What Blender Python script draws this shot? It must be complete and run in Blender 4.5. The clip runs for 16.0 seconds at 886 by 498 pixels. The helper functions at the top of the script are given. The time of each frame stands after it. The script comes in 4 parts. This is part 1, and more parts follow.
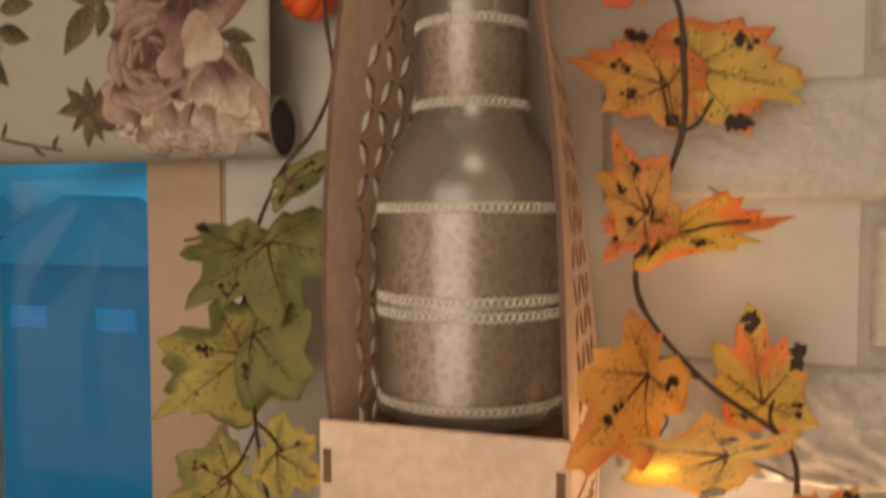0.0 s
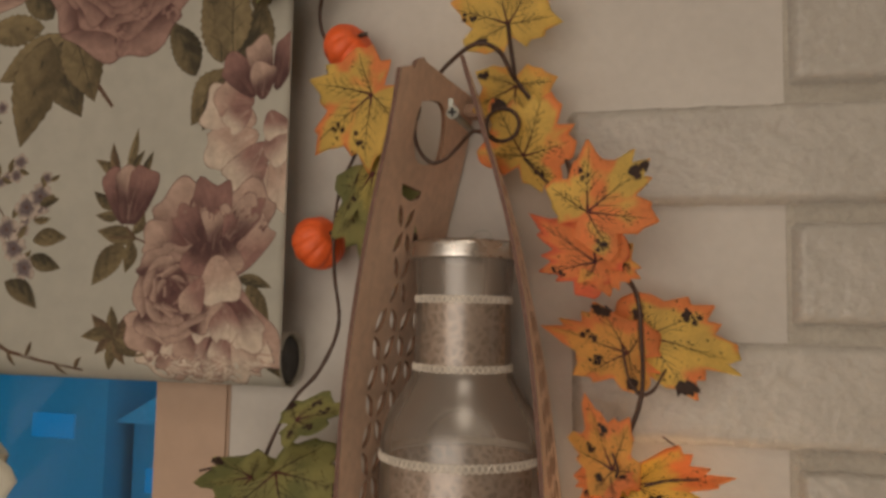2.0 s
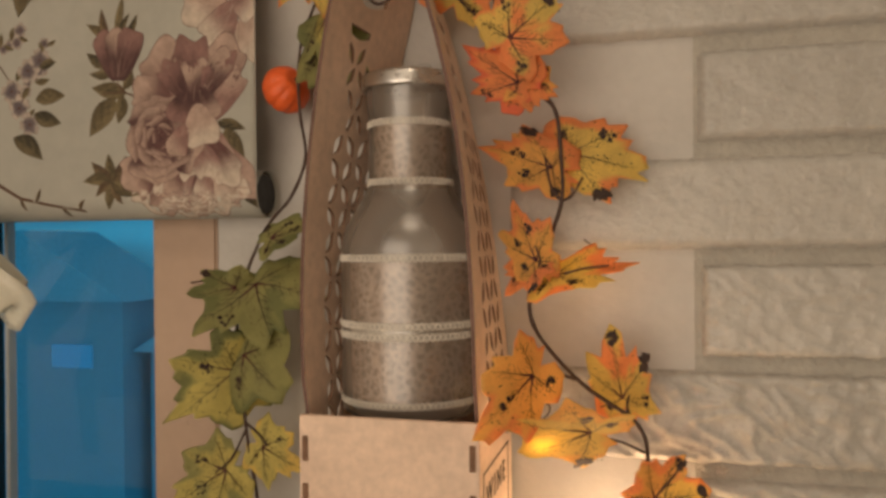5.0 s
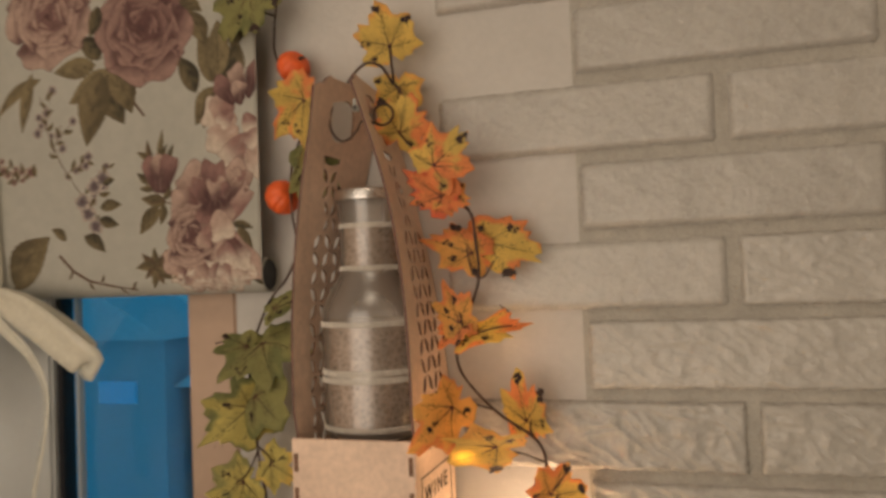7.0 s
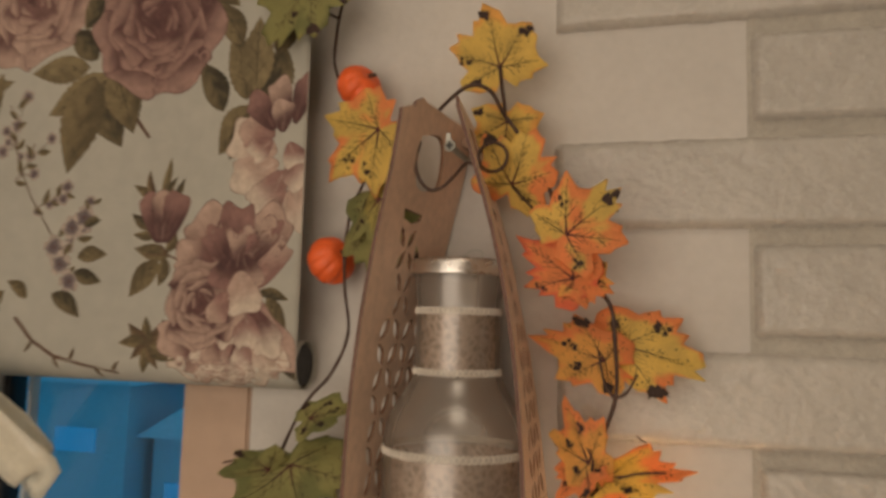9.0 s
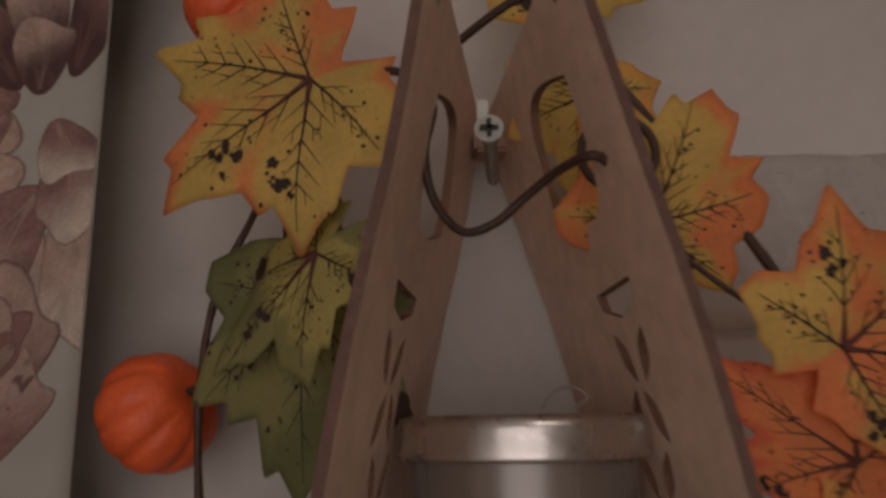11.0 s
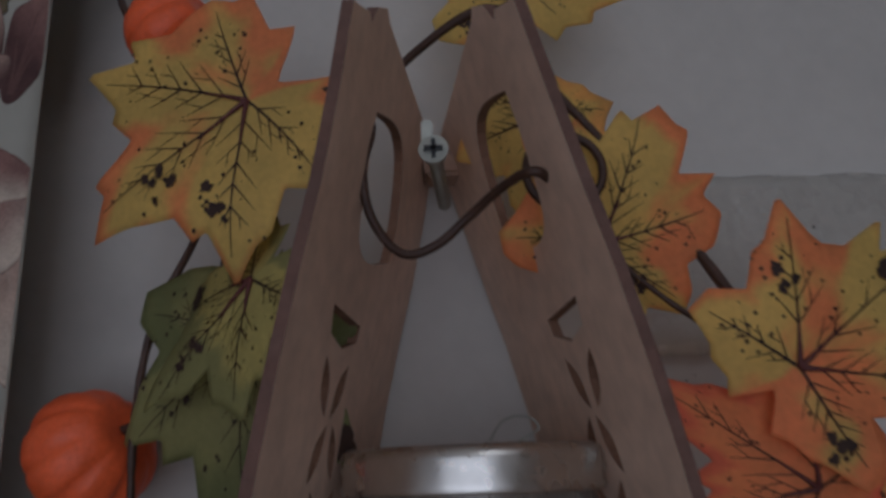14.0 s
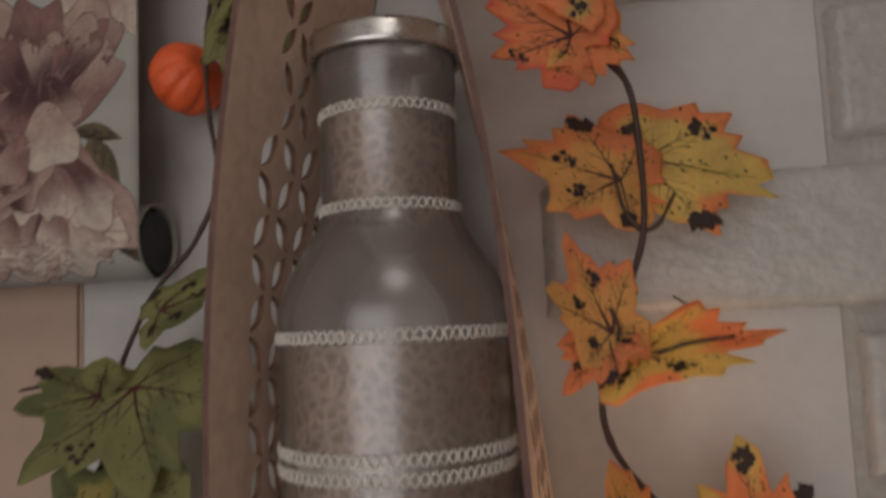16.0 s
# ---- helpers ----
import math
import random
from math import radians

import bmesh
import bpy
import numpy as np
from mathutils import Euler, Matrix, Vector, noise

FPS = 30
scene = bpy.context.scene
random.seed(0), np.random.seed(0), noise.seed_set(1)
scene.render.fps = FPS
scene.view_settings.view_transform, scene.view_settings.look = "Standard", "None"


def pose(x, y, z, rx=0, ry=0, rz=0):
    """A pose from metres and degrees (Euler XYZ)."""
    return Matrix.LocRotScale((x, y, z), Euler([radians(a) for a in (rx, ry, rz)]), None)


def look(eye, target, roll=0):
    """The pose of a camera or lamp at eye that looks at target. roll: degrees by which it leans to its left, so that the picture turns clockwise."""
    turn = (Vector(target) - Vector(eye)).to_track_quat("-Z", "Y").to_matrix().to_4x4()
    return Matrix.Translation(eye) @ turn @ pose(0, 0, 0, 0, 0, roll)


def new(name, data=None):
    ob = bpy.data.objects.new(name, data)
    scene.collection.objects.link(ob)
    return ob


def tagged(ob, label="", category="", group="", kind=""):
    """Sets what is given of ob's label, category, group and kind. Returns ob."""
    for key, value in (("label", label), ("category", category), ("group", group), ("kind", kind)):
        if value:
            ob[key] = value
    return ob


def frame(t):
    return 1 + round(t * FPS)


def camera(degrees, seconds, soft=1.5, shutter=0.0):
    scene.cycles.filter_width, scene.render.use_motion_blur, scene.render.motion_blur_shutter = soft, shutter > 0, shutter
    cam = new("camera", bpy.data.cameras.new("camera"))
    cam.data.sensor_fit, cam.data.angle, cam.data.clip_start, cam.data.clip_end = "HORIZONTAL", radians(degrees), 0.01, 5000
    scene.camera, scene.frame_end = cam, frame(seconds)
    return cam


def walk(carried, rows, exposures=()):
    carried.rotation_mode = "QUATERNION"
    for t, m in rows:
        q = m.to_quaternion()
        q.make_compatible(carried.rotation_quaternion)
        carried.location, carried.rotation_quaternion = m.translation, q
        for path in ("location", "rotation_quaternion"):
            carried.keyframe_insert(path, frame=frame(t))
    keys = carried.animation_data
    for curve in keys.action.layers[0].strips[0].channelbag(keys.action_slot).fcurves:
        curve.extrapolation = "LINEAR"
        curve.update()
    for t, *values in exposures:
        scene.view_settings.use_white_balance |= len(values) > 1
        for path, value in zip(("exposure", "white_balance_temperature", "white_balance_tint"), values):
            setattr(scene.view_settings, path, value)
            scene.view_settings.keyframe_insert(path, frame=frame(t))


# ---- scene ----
cam = camera(59.7, 16.0, soft=3.2, shutter=0.5)
METRES, EYE, TILT, LEAN, TURN = 1.62, 1.15, -2.6, 0.0, 17.0
ROWS = [
    (0.0, 0.0, 0.0, 0.0, 0.0, 0.0, -0.0),
    (0.5, -0.0061, -0.0102, 0.0267, -2.14, 2.15, 0.28),
    (1.0, -0.02, -0.0172, 0.05, -2.97, 4.28, 0.14),
    (1.5, -0.0203, -0.0314, 0.0575, -3.42, 6.32, -0.58),
    (2.0, -0.017, -0.0426, 0.0521, -3.73, 7.13, -0.93),
    (2.5, -0.0103, -0.0455, 0.0464, -3.57, 7.27, -1.18),
    (3.0, 0.0021, -0.0495, 0.0317, -2.71, 6.11, -0.4),
    (3.5, 0.0177, -0.0477, 0.0047, -1.09, 4.44, -0.14),
    (6.0, -0.0098, -0.1331, 0.0019, -4.9, 2.1, 1.78),
    (6.5, 0.0163, -0.1687, 0.0146, -5.2, 3.95, 2.26),
    (7.0, 0.0479, -0.2105, 0.0197, -0.36, 4.32, 2.22),
    (7.5, 0.0683, -0.2413, 0.0188, 3.43, 4.51, 1.04),
    (8.0, 0.0319, -0.208, 0.0343, 4.38, 4.87, 0.78),
    (8.5, -0.0026, -0.1452, 0.0475, 0.87, 6.72, 0.01),
    (9.0, -0.0105, -0.0791, 0.0471, -2.42, 8.51, -1.43),
    (11.5, -0.0432, 0.1498, 0.0887, -19.78, 17.59, 2.76),
    (12.0, -0.0376, 0.1643, 0.0807, -19.63, 20.26, 3.21),
    (12.5, -0.0371, 0.1668, 0.0807, -19.55, 20.83, 3.36),
    (13.0, -0.0354, 0.163, 0.0847, -19.9, 21.7, 3.15),
    (13.5, -0.0332, 0.1469, 0.086, -20.07, 20.81, 3.38),
    (14.0, -0.0367, 0.1264, 0.0828, -19.15, 17.96, 2.97),
    (14.5, -0.0303, 0.1106, 0.0681, -16.96, 15.81, 2.75),
    (15.0, -0.0261, 0.0984, 0.0481, -14.35, 13.3, 2.81),
    (15.5, -0.013, 0.074, 0.0252, -10.87, 10.46, 3.05),
    (16.0, -0.0042, 0.0466, 0.0068, -7.26, 7.87, 2.72),
]
walk(cam, [(t, pose(0, 0, EYE, TILT, LEAN, TURN) @ pose(METRES * x, METRES * y, METRES * z, 90 + pitch, roll, yaw)) for t, x, y, z, yaw, pitch, roll in ROWS],
     exposures=[(0.0, 0.0, 7000, 10), (0.5, -0.2, 6900, 12), (1.5, -0.22, 6400, 10), (2.5, -0.2, 6300, 10), (3.5, 0.0, 6500, 10), (6.0, -0.08, 6850, 10), (7.5, -0.08, 6500, 10), (9.2, -0.08, 6650, 10),
                (11.3, -1.25, 5600, 20), (12.0, -1.44, 5200, 15), (12.5, -1.62, 4980, 13), (13.5, -1.35, 4650, 12), (14.0, -1.24, 4600, 10), (14.5, -1.14, 4780, 10), (15.0, -1.15, 4850, 10), (15.5, -0.78, 5050, 10), (16.0, -0.62, 5250, 10)])

# ---- light ----
world = bpy.data.worlds.new("dusk")
scene.world = world
world.use_nodes = True
world.node_tree.nodes["Background"].inputs[0].default_value = (0.010, 0.118, 0.195, 1)
world.node_tree.nodes["Background"].inputs[1].default_value = 2.1


def lamp(name, kind, place, target, watts, colour, size):
    data = bpy.data.lights.new(name, kind)
    data.energy, data.color = watts, colour
    if kind == "AREA":
        data.shape, data.size, data.size_y = "RECTANGLE", size[0], size[1]
    else:
        data.shadow_soft_size = size
    ob = new(name, data)
    ob.matrix_world = look(place, target)
    return ob


GLOW = (0.050, 0.412, 0.914)
# Assumed broad source behind the camera; the opening there is added for it.
lamp("assumed_doorway_light", "AREA", (-0.45, -1.83, 1.08), (-0.45, 0.0, 1.08), 30.5, (1.0, 0.84, 0.68), (1.70, 1.86))
# Fill lamp added overhead to soften the dark strip beside the blind.
FILL_LAMP = (0.25, -0.75, 2.42)
lamp("fill_lamp_light", "AREA", (FILL_LAMP[0], FILL_LAMP[1], FILL_LAMP[2] - 0.06), (0.25, -0.55, 0.0), 5.5, (1.0, 0.82, 0.62), (0.5, 0.5))
lamp("fairy_light_glow", "POINT", GLOW, (0, 0, 0), 0.50, (1.0, 0.66, 0.38), 0.012)
SMALL_BULBS = ((0.020, 0.414, 1.144), (-0.008, 0.353, 1.0465))
for place, watts in zip(SMALL_BULBS, (0.012, 0.022)):
    lamp("fairy_light_glow", "POINT", (place[0], place[1], place[2] - 0.006), (0, 0, 0), watts, (1.0, 0.62, 0.32), 0.004)


# ---- materials ----
def material(name, colour, rough=0.6, metal=0.0, vary=0.12, scale=40.0, bump=0.0, bump_scale=300.0, spec=0.4, pigment="", random_tone=0.0, translucent=0.0, fine=0.0, coat=0.0):
    """A principled surface with tone variation at two scales and a fine relief."""
    m = bpy.data.materials.new(name)
    m.use_nodes = True
    t = m.node_tree
    p = t.nodes["Principled BSDF"]
    p.inputs["Roughness"].default_value, p.inputs["Metallic"].default_value = rough, metal
    p.inputs["Specular IOR Level"].default_value = spec
    p.inputs["Coat Weight"].default_value = coat
    place = t.nodes.new("ShaderNodeTexCoord").outputs["Object"]

    def noise_at(s, detail=4.0):
        n = t.nodes.new("ShaderNodeTexNoise")
        n.inputs["Scale"].default_value, n.inputs["Detail"].default_value = s, detail
        t.links.new(place, n.inputs["Vector"])
        return n.outputs["Fac"]

    def ramp(fac, low, high):
        r = t.nodes.new("ShaderNodeMapRange")
        r.inputs["From Min"].default_value, r.inputs["From Max"].default_value = 0.3, 0.7
        r.inputs["To Min"].default_value, r.inputs["To Max"].default_value = low, high
        t.links.new(fac, r.inputs["Value"])
        return r.outputs["Result"]

    def times(a, b):
        n = t.nodes.new("ShaderNodeMath")
        n.operation = "MULTIPLY"
        t.links.new(a, n.inputs[0])
        t.links.new(b, n.inputs[1])
        return n.outputs[0]

    tone = times(ramp(noise_at(scale), 1 - vary, 1 + vary), ramp(noise_at(scale * 9), 1 - vary * (0.6 + fine), 1 + vary * (0.6 + fine)))
    if random_tone:
        info = t.nodes.new("ShaderNodeObjectInfo")
        r = t.nodes.new("ShaderNodeMapRange")
        r.inputs["To Min"].default_value, r.inputs["To Max"].default_value = 1 - random_tone, 1 + random_tone
        t.links.new(info.outputs["Random"], r.inputs["Value"])
        tone = times(tone, r.outputs["Result"])
    scaled = t.nodes.new("ShaderNodeVectorMath")
    scaled.operation = "SCALE"
    if pigment:
        a = t.nodes.new("ShaderNodeAttribute")
        a.attribute_name = pigment
        t.links.new(a.outputs["Color"], scaled.inputs[0])
    else:
        scaled.inputs[0].default_value = colour
    t.links.new(tone, scaled.inputs["Scale"])
    t.links.new(scaled.outputs[0], p.inputs["Base Color"])
    r = ramp(noise_at(scale * 3), max(0.02, rough - 0.08), min(1.0, rough + 0.08))
    t.links.new(r, p.inputs["Roughness"])
    if bump:
        b = t.nodes.new("ShaderNodeBump")
        b.inputs["Strength"].default_value, b.inputs["Distance"].default_value = 1.0, bump
        t.links.new(noise_at(bump_scale, 6.0), b.inputs["Height"])
        t.links.new(b.outputs["Normal"], p.inputs["Normal"])
    if translucent:
        tr, mix = t.nodes.new("ShaderNodeBsdfTranslucent"), t.nodes.new("ShaderNodeMixShader")
        t.links.new(scaled.outputs[0], tr.inputs["Color"])
        mix.inputs[0].default_value = translucent
        t.links.new(p.outputs[0], mix.inputs[1])
        t.links.new(tr.outputs[0], mix.inputs[2])
        t.links.new(mix.outputs[0], t.nodes["Material Output"].inputs["Surface"])
    return m


def see_through(m, amount):
    """Mixes a clear share into a material, evenly."""
    t = m.node_tree
    out = t.nodes["Material Output"].inputs["Surface"]
    old = out.links[0].from_socket
    clear, mix = t.nodes.new("ShaderNodeBsdfTransparent"), t.nodes.new("ShaderNodeMixShader")
    mix.inputs[0].default_value = amount
    t.links.new(old, mix.inputs[1])
    t.links.new(clear.outputs[0], mix.inputs[2])
    t.links.new(mix.outputs[0], out)
    return m


def glass(name, tint, rough=0.02):
    m = bpy.data.materials.new(name)
    m.use_nodes = True
    p = m.node_tree.nodes["Principled BSDF"]
    p.inputs["Base Color"].default_value, p.inputs["Roughness"].default_value = (*tint, 1), rough
    p.inputs["Transmission Weight"].default_value, p.inputs["IOR"].default_value = 1.0, 1.45
    return m


def thin_glass(name, tint, rough, haze):
    """Clear sheet with a soft gloss that grows towards the rim, and an even pale haze mixed in."""
    m = bpy.data.materials.new(name)
    m.use_nodes = True
    t = m.node_tree
    t.nodes.remove(t.nodes["Principled BSDF"])
    clear, gloss, mix, fresnel = (t.nodes.new(k) for k in ("ShaderNodeBsdfTransparent", "ShaderNodeBsdfGlossy", "ShaderNodeMixShader", "ShaderNodeFresnel"))
    clear.inputs["Color"].default_value = (*tint, 1)
    gloss.inputs["Roughness"].default_value, fresnel.inputs["IOR"].default_value = rough, 2.1
    t.links.new(fresnel.outputs[0], mix.inputs[0])
    # Even pale diffuse share, put in to lift the jar's dark inside.
    pale_haze, haze_mix = t.nodes.new("ShaderNodeBsdfDiffuse"), t.nodes.new("ShaderNodeMixShader")
    pale_haze.inputs["Color"].default_value, haze_mix.inputs[0].default_value = (0.66, 0.56, 0.46, 1), haze
    t.links.new(clear.outputs[0], haze_mix.inputs[1])
    t.links.new(pale_haze.outputs[0], haze_mix.inputs[2])
    t.links.new(haze_mix.outputs[0], mix.inputs[1])
    t.links.new(gloss.outputs[0], mix.inputs[2])
    t.links.new(mix.outputs[0], t.nodes["Material Output"].inputs["Surface"])
    return m


def glowing(name, colour, strength):
    m = bpy.data.materials.new(name)
    m.use_nodes = True
    p = m.node_tree.nodes["Principled BSDF"]
    p.inputs["Base Color"].default_value = (*colour, 1)
    p.inputs["Emission Color"].default_value, p.inputs["Emission Strength"].default_value = (*colour, 1), strength
    return m


PLASTER = material("plaster_white", (0.49, 0.466, 0.432), 0.75, vary=0.05, scale=14, bump=0.0005, bump_scale=160)
STONE = material("brick_plaster", (0.395, 0.374, 0.338), 0.27, vary=0.06, scale=25, bump=0.0013, bump_scale=150, random_tone=0.05)
MORTAR = material("mortar", (0.375, 0.35, 0.305), 0.85, vary=0.1, scale=30, bump=0.002, bump_scale=260)
CASING = material("casing_beige", (0.40, 0.282, 0.205), 0.5, vary=0.05, scale=12, bump=0.0004, bump_scale=90)
PVC = material("pvc_white", (0.52, 0.525, 0.50), 0.35, vary=0.03, scale=12)
# Black of the rubber seal; also painted where hollows lie in shade.
RUBBER_HOLLOW_BLACK = material("gasket_and_hollow_black", (0.012, 0.012, 0.014), 0.5)
PLY = material("plywood", (0.67, 0.495, 0.375), 0.55, vary=0.10, scale=18, bump=0.0003, bump_scale=220, fine=0.4)
PLY_EDGE = material("plywood_edge", (0.13, 0.07, 0.052), 0.7, vary=0.2, scale=60, bump=0.0004, bump_scale=400)
BAR_WOOD = material("bar_wood", (0.34, 0.22, 0.15), 0.6, vary=0.15, scale=60)
CHAR = material("laser_burnt_edge", (0.17, 0.092, 0.055), 0.8, vary=0.2, scale=120)
WIRE = material("brown_stem", (0.055, 0.028, 0.018), 0.5, vary=0.2, scale=90, bump=0.0004, bump_scale=400)
LEAF = material("leaf_cloth", (1, 1, 1), 0.65, vary=0.10, scale=60, bump=0.0002, bump_scale=1500, pigment="pigment", translucent=0.58)
RIB = material("leaf_rib", (0.085, 0.022, 0.018), 0.5, vary=0.2, scale=120)
INK = material("leaf_print", (0.030, 0.014, 0.008), 0.7, vary=0.3, scale=200)
PUMPKIN = material("pumpkin_orange", (0.72, 0.115, 0.025), 0.42, vary=0.15, scale=70, bump=0.0003, bump_scale=500)
CLOTH = material("blind_cloth", (0.43, 0.418, 0.362), 0.85, vary=0.04, scale=9, bump=0.0003, bump_scale=1800, fine=0.6, translucent=0.18)
PRINT = material("blind_print", (1, 1, 1), 0.85, vary=0.14, scale=120, bump=0.0003, bump_scale=1800, pigment="pigment", fine=0.5)
SATIN = see_through(material("satin_ribbon", (0.78, 0.74, 0.62), 0.24, vary=0.05, scale=60, spec=0.7, translucent=0.35), 0.12)
ORGANZA = see_through(material("organza_band", (0.62, 0.58, 0.47), 0.5, vary=0.05, scale=60, translucent=0.3), 0.35)
TIN = material("tin_lid", (0.62, 0.60, 0.57), 0.30, metal=1.0, vary=0.05, scale=60, bump=0.00003, bump_scale=200)
ZINC = material("zinc_screw", (0.40, 0.41, 0.37), 0.5, metal=1.0)
LACE = material("lace_white", (0.70, 0.65, 0.57), 0.9, vary=0.15, scale=300, bump=0.0008, bump_scale=900)


def net_material():
    """Brown lace: pale knotted threads over a darker ground, partly clear."""
    m = material("lace_net", (0.60, 0.47, 0.38), 0.9, vary=0.2, scale=110, bump=0.0006, bump_scale=900, fine=0.6)
    t = m.node_tree
    base = t.nodes["Principled BSDF"].inputs["Base Color"]
    old = base.links[0].from_socket
    v, w, mix = t.nodes.new("ShaderNodeTexVoronoi"), t.nodes.new("ShaderNodeTexVoronoi"), t.nodes.new("ShaderNodeMix")
    v.feature, w.feature, mix.data_type, mix.blend_type = "DISTANCE_TO_EDGE", "F1", "RGBA", "MULTIPLY"
    v.inputs["Scale"].default_value, w.inputs["Scale"].default_value = 170, 420
    co = t.nodes.new("ShaderNodeTexCoord").outputs["Object"]
    t.links.new(co, v.inputs["Vector"])
    t.links.new(co, w.inputs["Vector"])
    add = t.nodes.new("ShaderNodeMath")
    add.operation = "MULTIPLY"
    t.links.new(v.outputs["Distance"], add.inputs[0])
    t.links.new(w.outputs["Distance"], add.inputs[1])
    r = t.nodes.new("ShaderNodeValToRGB")
    r.color_ramp.elements[0].position, r.color_ramp.elements[0].color = 0.02, (1.35, 1.32, 1.3, 1)
    r.color_ramp.elements[1].position, r.color_ramp.elements[1].color = 0.14, (0.62, 0.58, 0.55, 1)
    t.links.new(add.outputs[0], r.inputs["Fac"])
    mix.inputs[0].default_value = 1.0
    t.links.new(old, mix.inputs[6])
    t.links.new(r.outputs["Color"], mix.inputs[7])
    t.links.new(mix.outputs[2], base)
    return see_through(m, 0.30)


NET = net_material()
JAR_GLASS = thin_glass("jar_glass", (0.97, 0.96, 0.94), 0.28, 0.17)
PANE = glass("window_glass", (0.92, 0.97, 1.0), 0.0)
LETTER = material("letter_dark", (0.05, 0.03, 0.02), 0.7)
FLOORING = material("floor_wood", (0.25, 0.16, 0.10), 0.5, vary=0.2, scale=6)
TABLE = material("sill_white", (0.72, 0.70, 0.66), 0.4, vary=0.05, scale=10)
PAINT = material("room_paint", (0.80, 0.76, 0.70), 0.8, vary=0.04, scale=4)
BULB = glowing("bulb_glass", (1.0, 0.55, 0.2), 60.0)
DIM_BULB = glowing("small_bulb_glass", (1.0, 0.50, 0.18), 4.0)


# ---- mesh helpers ----
def part(name, bm, mat, parent=None, label="", smooth=False):
    """Links a bmesh as one mesh object, under a thing or a part."""
    me = bpy.data.meshes.new(name)
    if isinstance(bm, tuple):
        me.from_pydata(bm[0], [], bm[1])
        me.update()
    else:
        bm.to_mesh(me)
        bm.free()
    for mm in mat if isinstance(mat, (list, tuple)) else (mat,):
        me.materials.append(mm)
    if smooth:
        me.polygons.foreach_set("use_smooth", [True] * len(me.polygons))
    ob = new(name, me)
    if parent:
        ob.parent = parent
        ob.matrix_parent_inverse = parent.matrix_world.inverted()
    if label:
        ob["label"] = label
    return ob


def box(bm, lo, hi, bevel=0.0):
    """A block between two corners, with bevelled edges."""
    made = bmesh.ops.create_cube(bm, size=1)["verts"]
    for v in made:
        v.co = [lo[i] + (v.co[i] + 0.5) * (hi[i] - lo[i]) for i in range(3)]
    if bevel:
        bmesh.ops.bevel(bm, geom=list({e for v in made for e in v.link_edges}), offset=bevel, segments=2, affect="EDGES")
    return bm


def block(name, lo, hi, mat, parent=None, bevel=0.002, label=""):
    return part(name, box(bmesh.new(), lo, hi, bevel), mat, parent, label)


def thing(name, place, label, category, group="", kind=""):
    ob = new(name)
    ob.matrix_world = Matrix.Translation(place)
    bpy.context.view_layer.update()
    return tagged(ob, label, category, group, kind)


def smooth_path(points, n=8):
    """A Catmull-Rom curve through the points."""
    p = [Vector(q) for q in points]
    p = [2 * p[0] - p[1]] + p + [2 * p[-1] - p[-2]]
    out = []
    for a, b, c, d in zip(p, p[1:], p[2:], p[3:]):
        for k in range(n):
            s = k / n
            out.append(0.5 * (2 * b + (c - a) * s + (2 * a - 5 * b + 4 * c - d) * s * s + (3 * b - a - 3 * c + d) * s ** 3))
    return out + [p[-2]]


def tube(points, radius, sides=8, taper=1.0, n=8, knots=0.0, smoothed=True):
    """Vertices and faces of a bent round rod, closed at its ends."""
    path = smooth_path(points, n) if smoothed else [Vector(q) for q in points]
    vs, fs = [], []
    last = Vector((0.3, 0.2, 1)).normalized()
    for i, q in enumerate(path):
        d = (path[min(i + 1, len(path) - 1)] - path[max(i - 1, 0)]).normalized()
        a = (last - d * last.dot(d)).normalized()
        last = a
        b = d.cross(a)
        r = radius * (1 + (taper - 1) * i / (len(path) - 1)) * (1 + knots * noise.noise(q * 220))
        vs += [q + r * (math.cos(2 * math.pi * k / sides) * a + math.sin(2 * math.pi * k / sides) * b) for k in range(sides)]
    for i in range(len(path) - 1):
        for k in range(sides):
            fs.append((i * sides + k, i * sides + (k + 1) % sides, (i + 1) * sides + (k + 1) % sides, (i + 1) * sides + k))
    fs += [tuple(range(sides))[::-1], tuple((len(path) - 1) * sides + k for k in range(sides))]
    return vs, fs


def merged(*pieces):
    vs, fs = [], []
    for v, f in pieces:
        fs += [tuple(i + len(vs) for i in q) for q in f]
        vs += list(v)
    return vs, fs


def lathe(profile, centre, sides=64, wobble=None):
    """A turned shape from (radius, height) pairs."""
    vs, fs = [], []
    for i, (r, h) in enumerate(profile):
        for k in range(sides):
            a = 2 * math.pi * k / sides
            rr = r * (wobble(a, h) if wobble else 1)
            vs.append((centre[0] + rr * math.cos(a), centre[1] + rr * math.sin(a), centre[2] + h))
    for i in range(len(profile) - 1):
        for k in range(sides):
            fs.append((i * sides + k, i * sides + (k + 1) % sides, (i + 1) * sides + (k + 1) % sides, (i + 1) * sides + k))
    return vs, fs


def coloured(ob, colours):
    """Pigment of a printed or dyed thing, vertex by vertex."""
    a = ob.data.color_attributes.new("pigment", "FLOAT_COLOR", "POINT")
    a.data.foreach_set("color", [c for q in colours for c in (*q, 1.0)])
    return ob


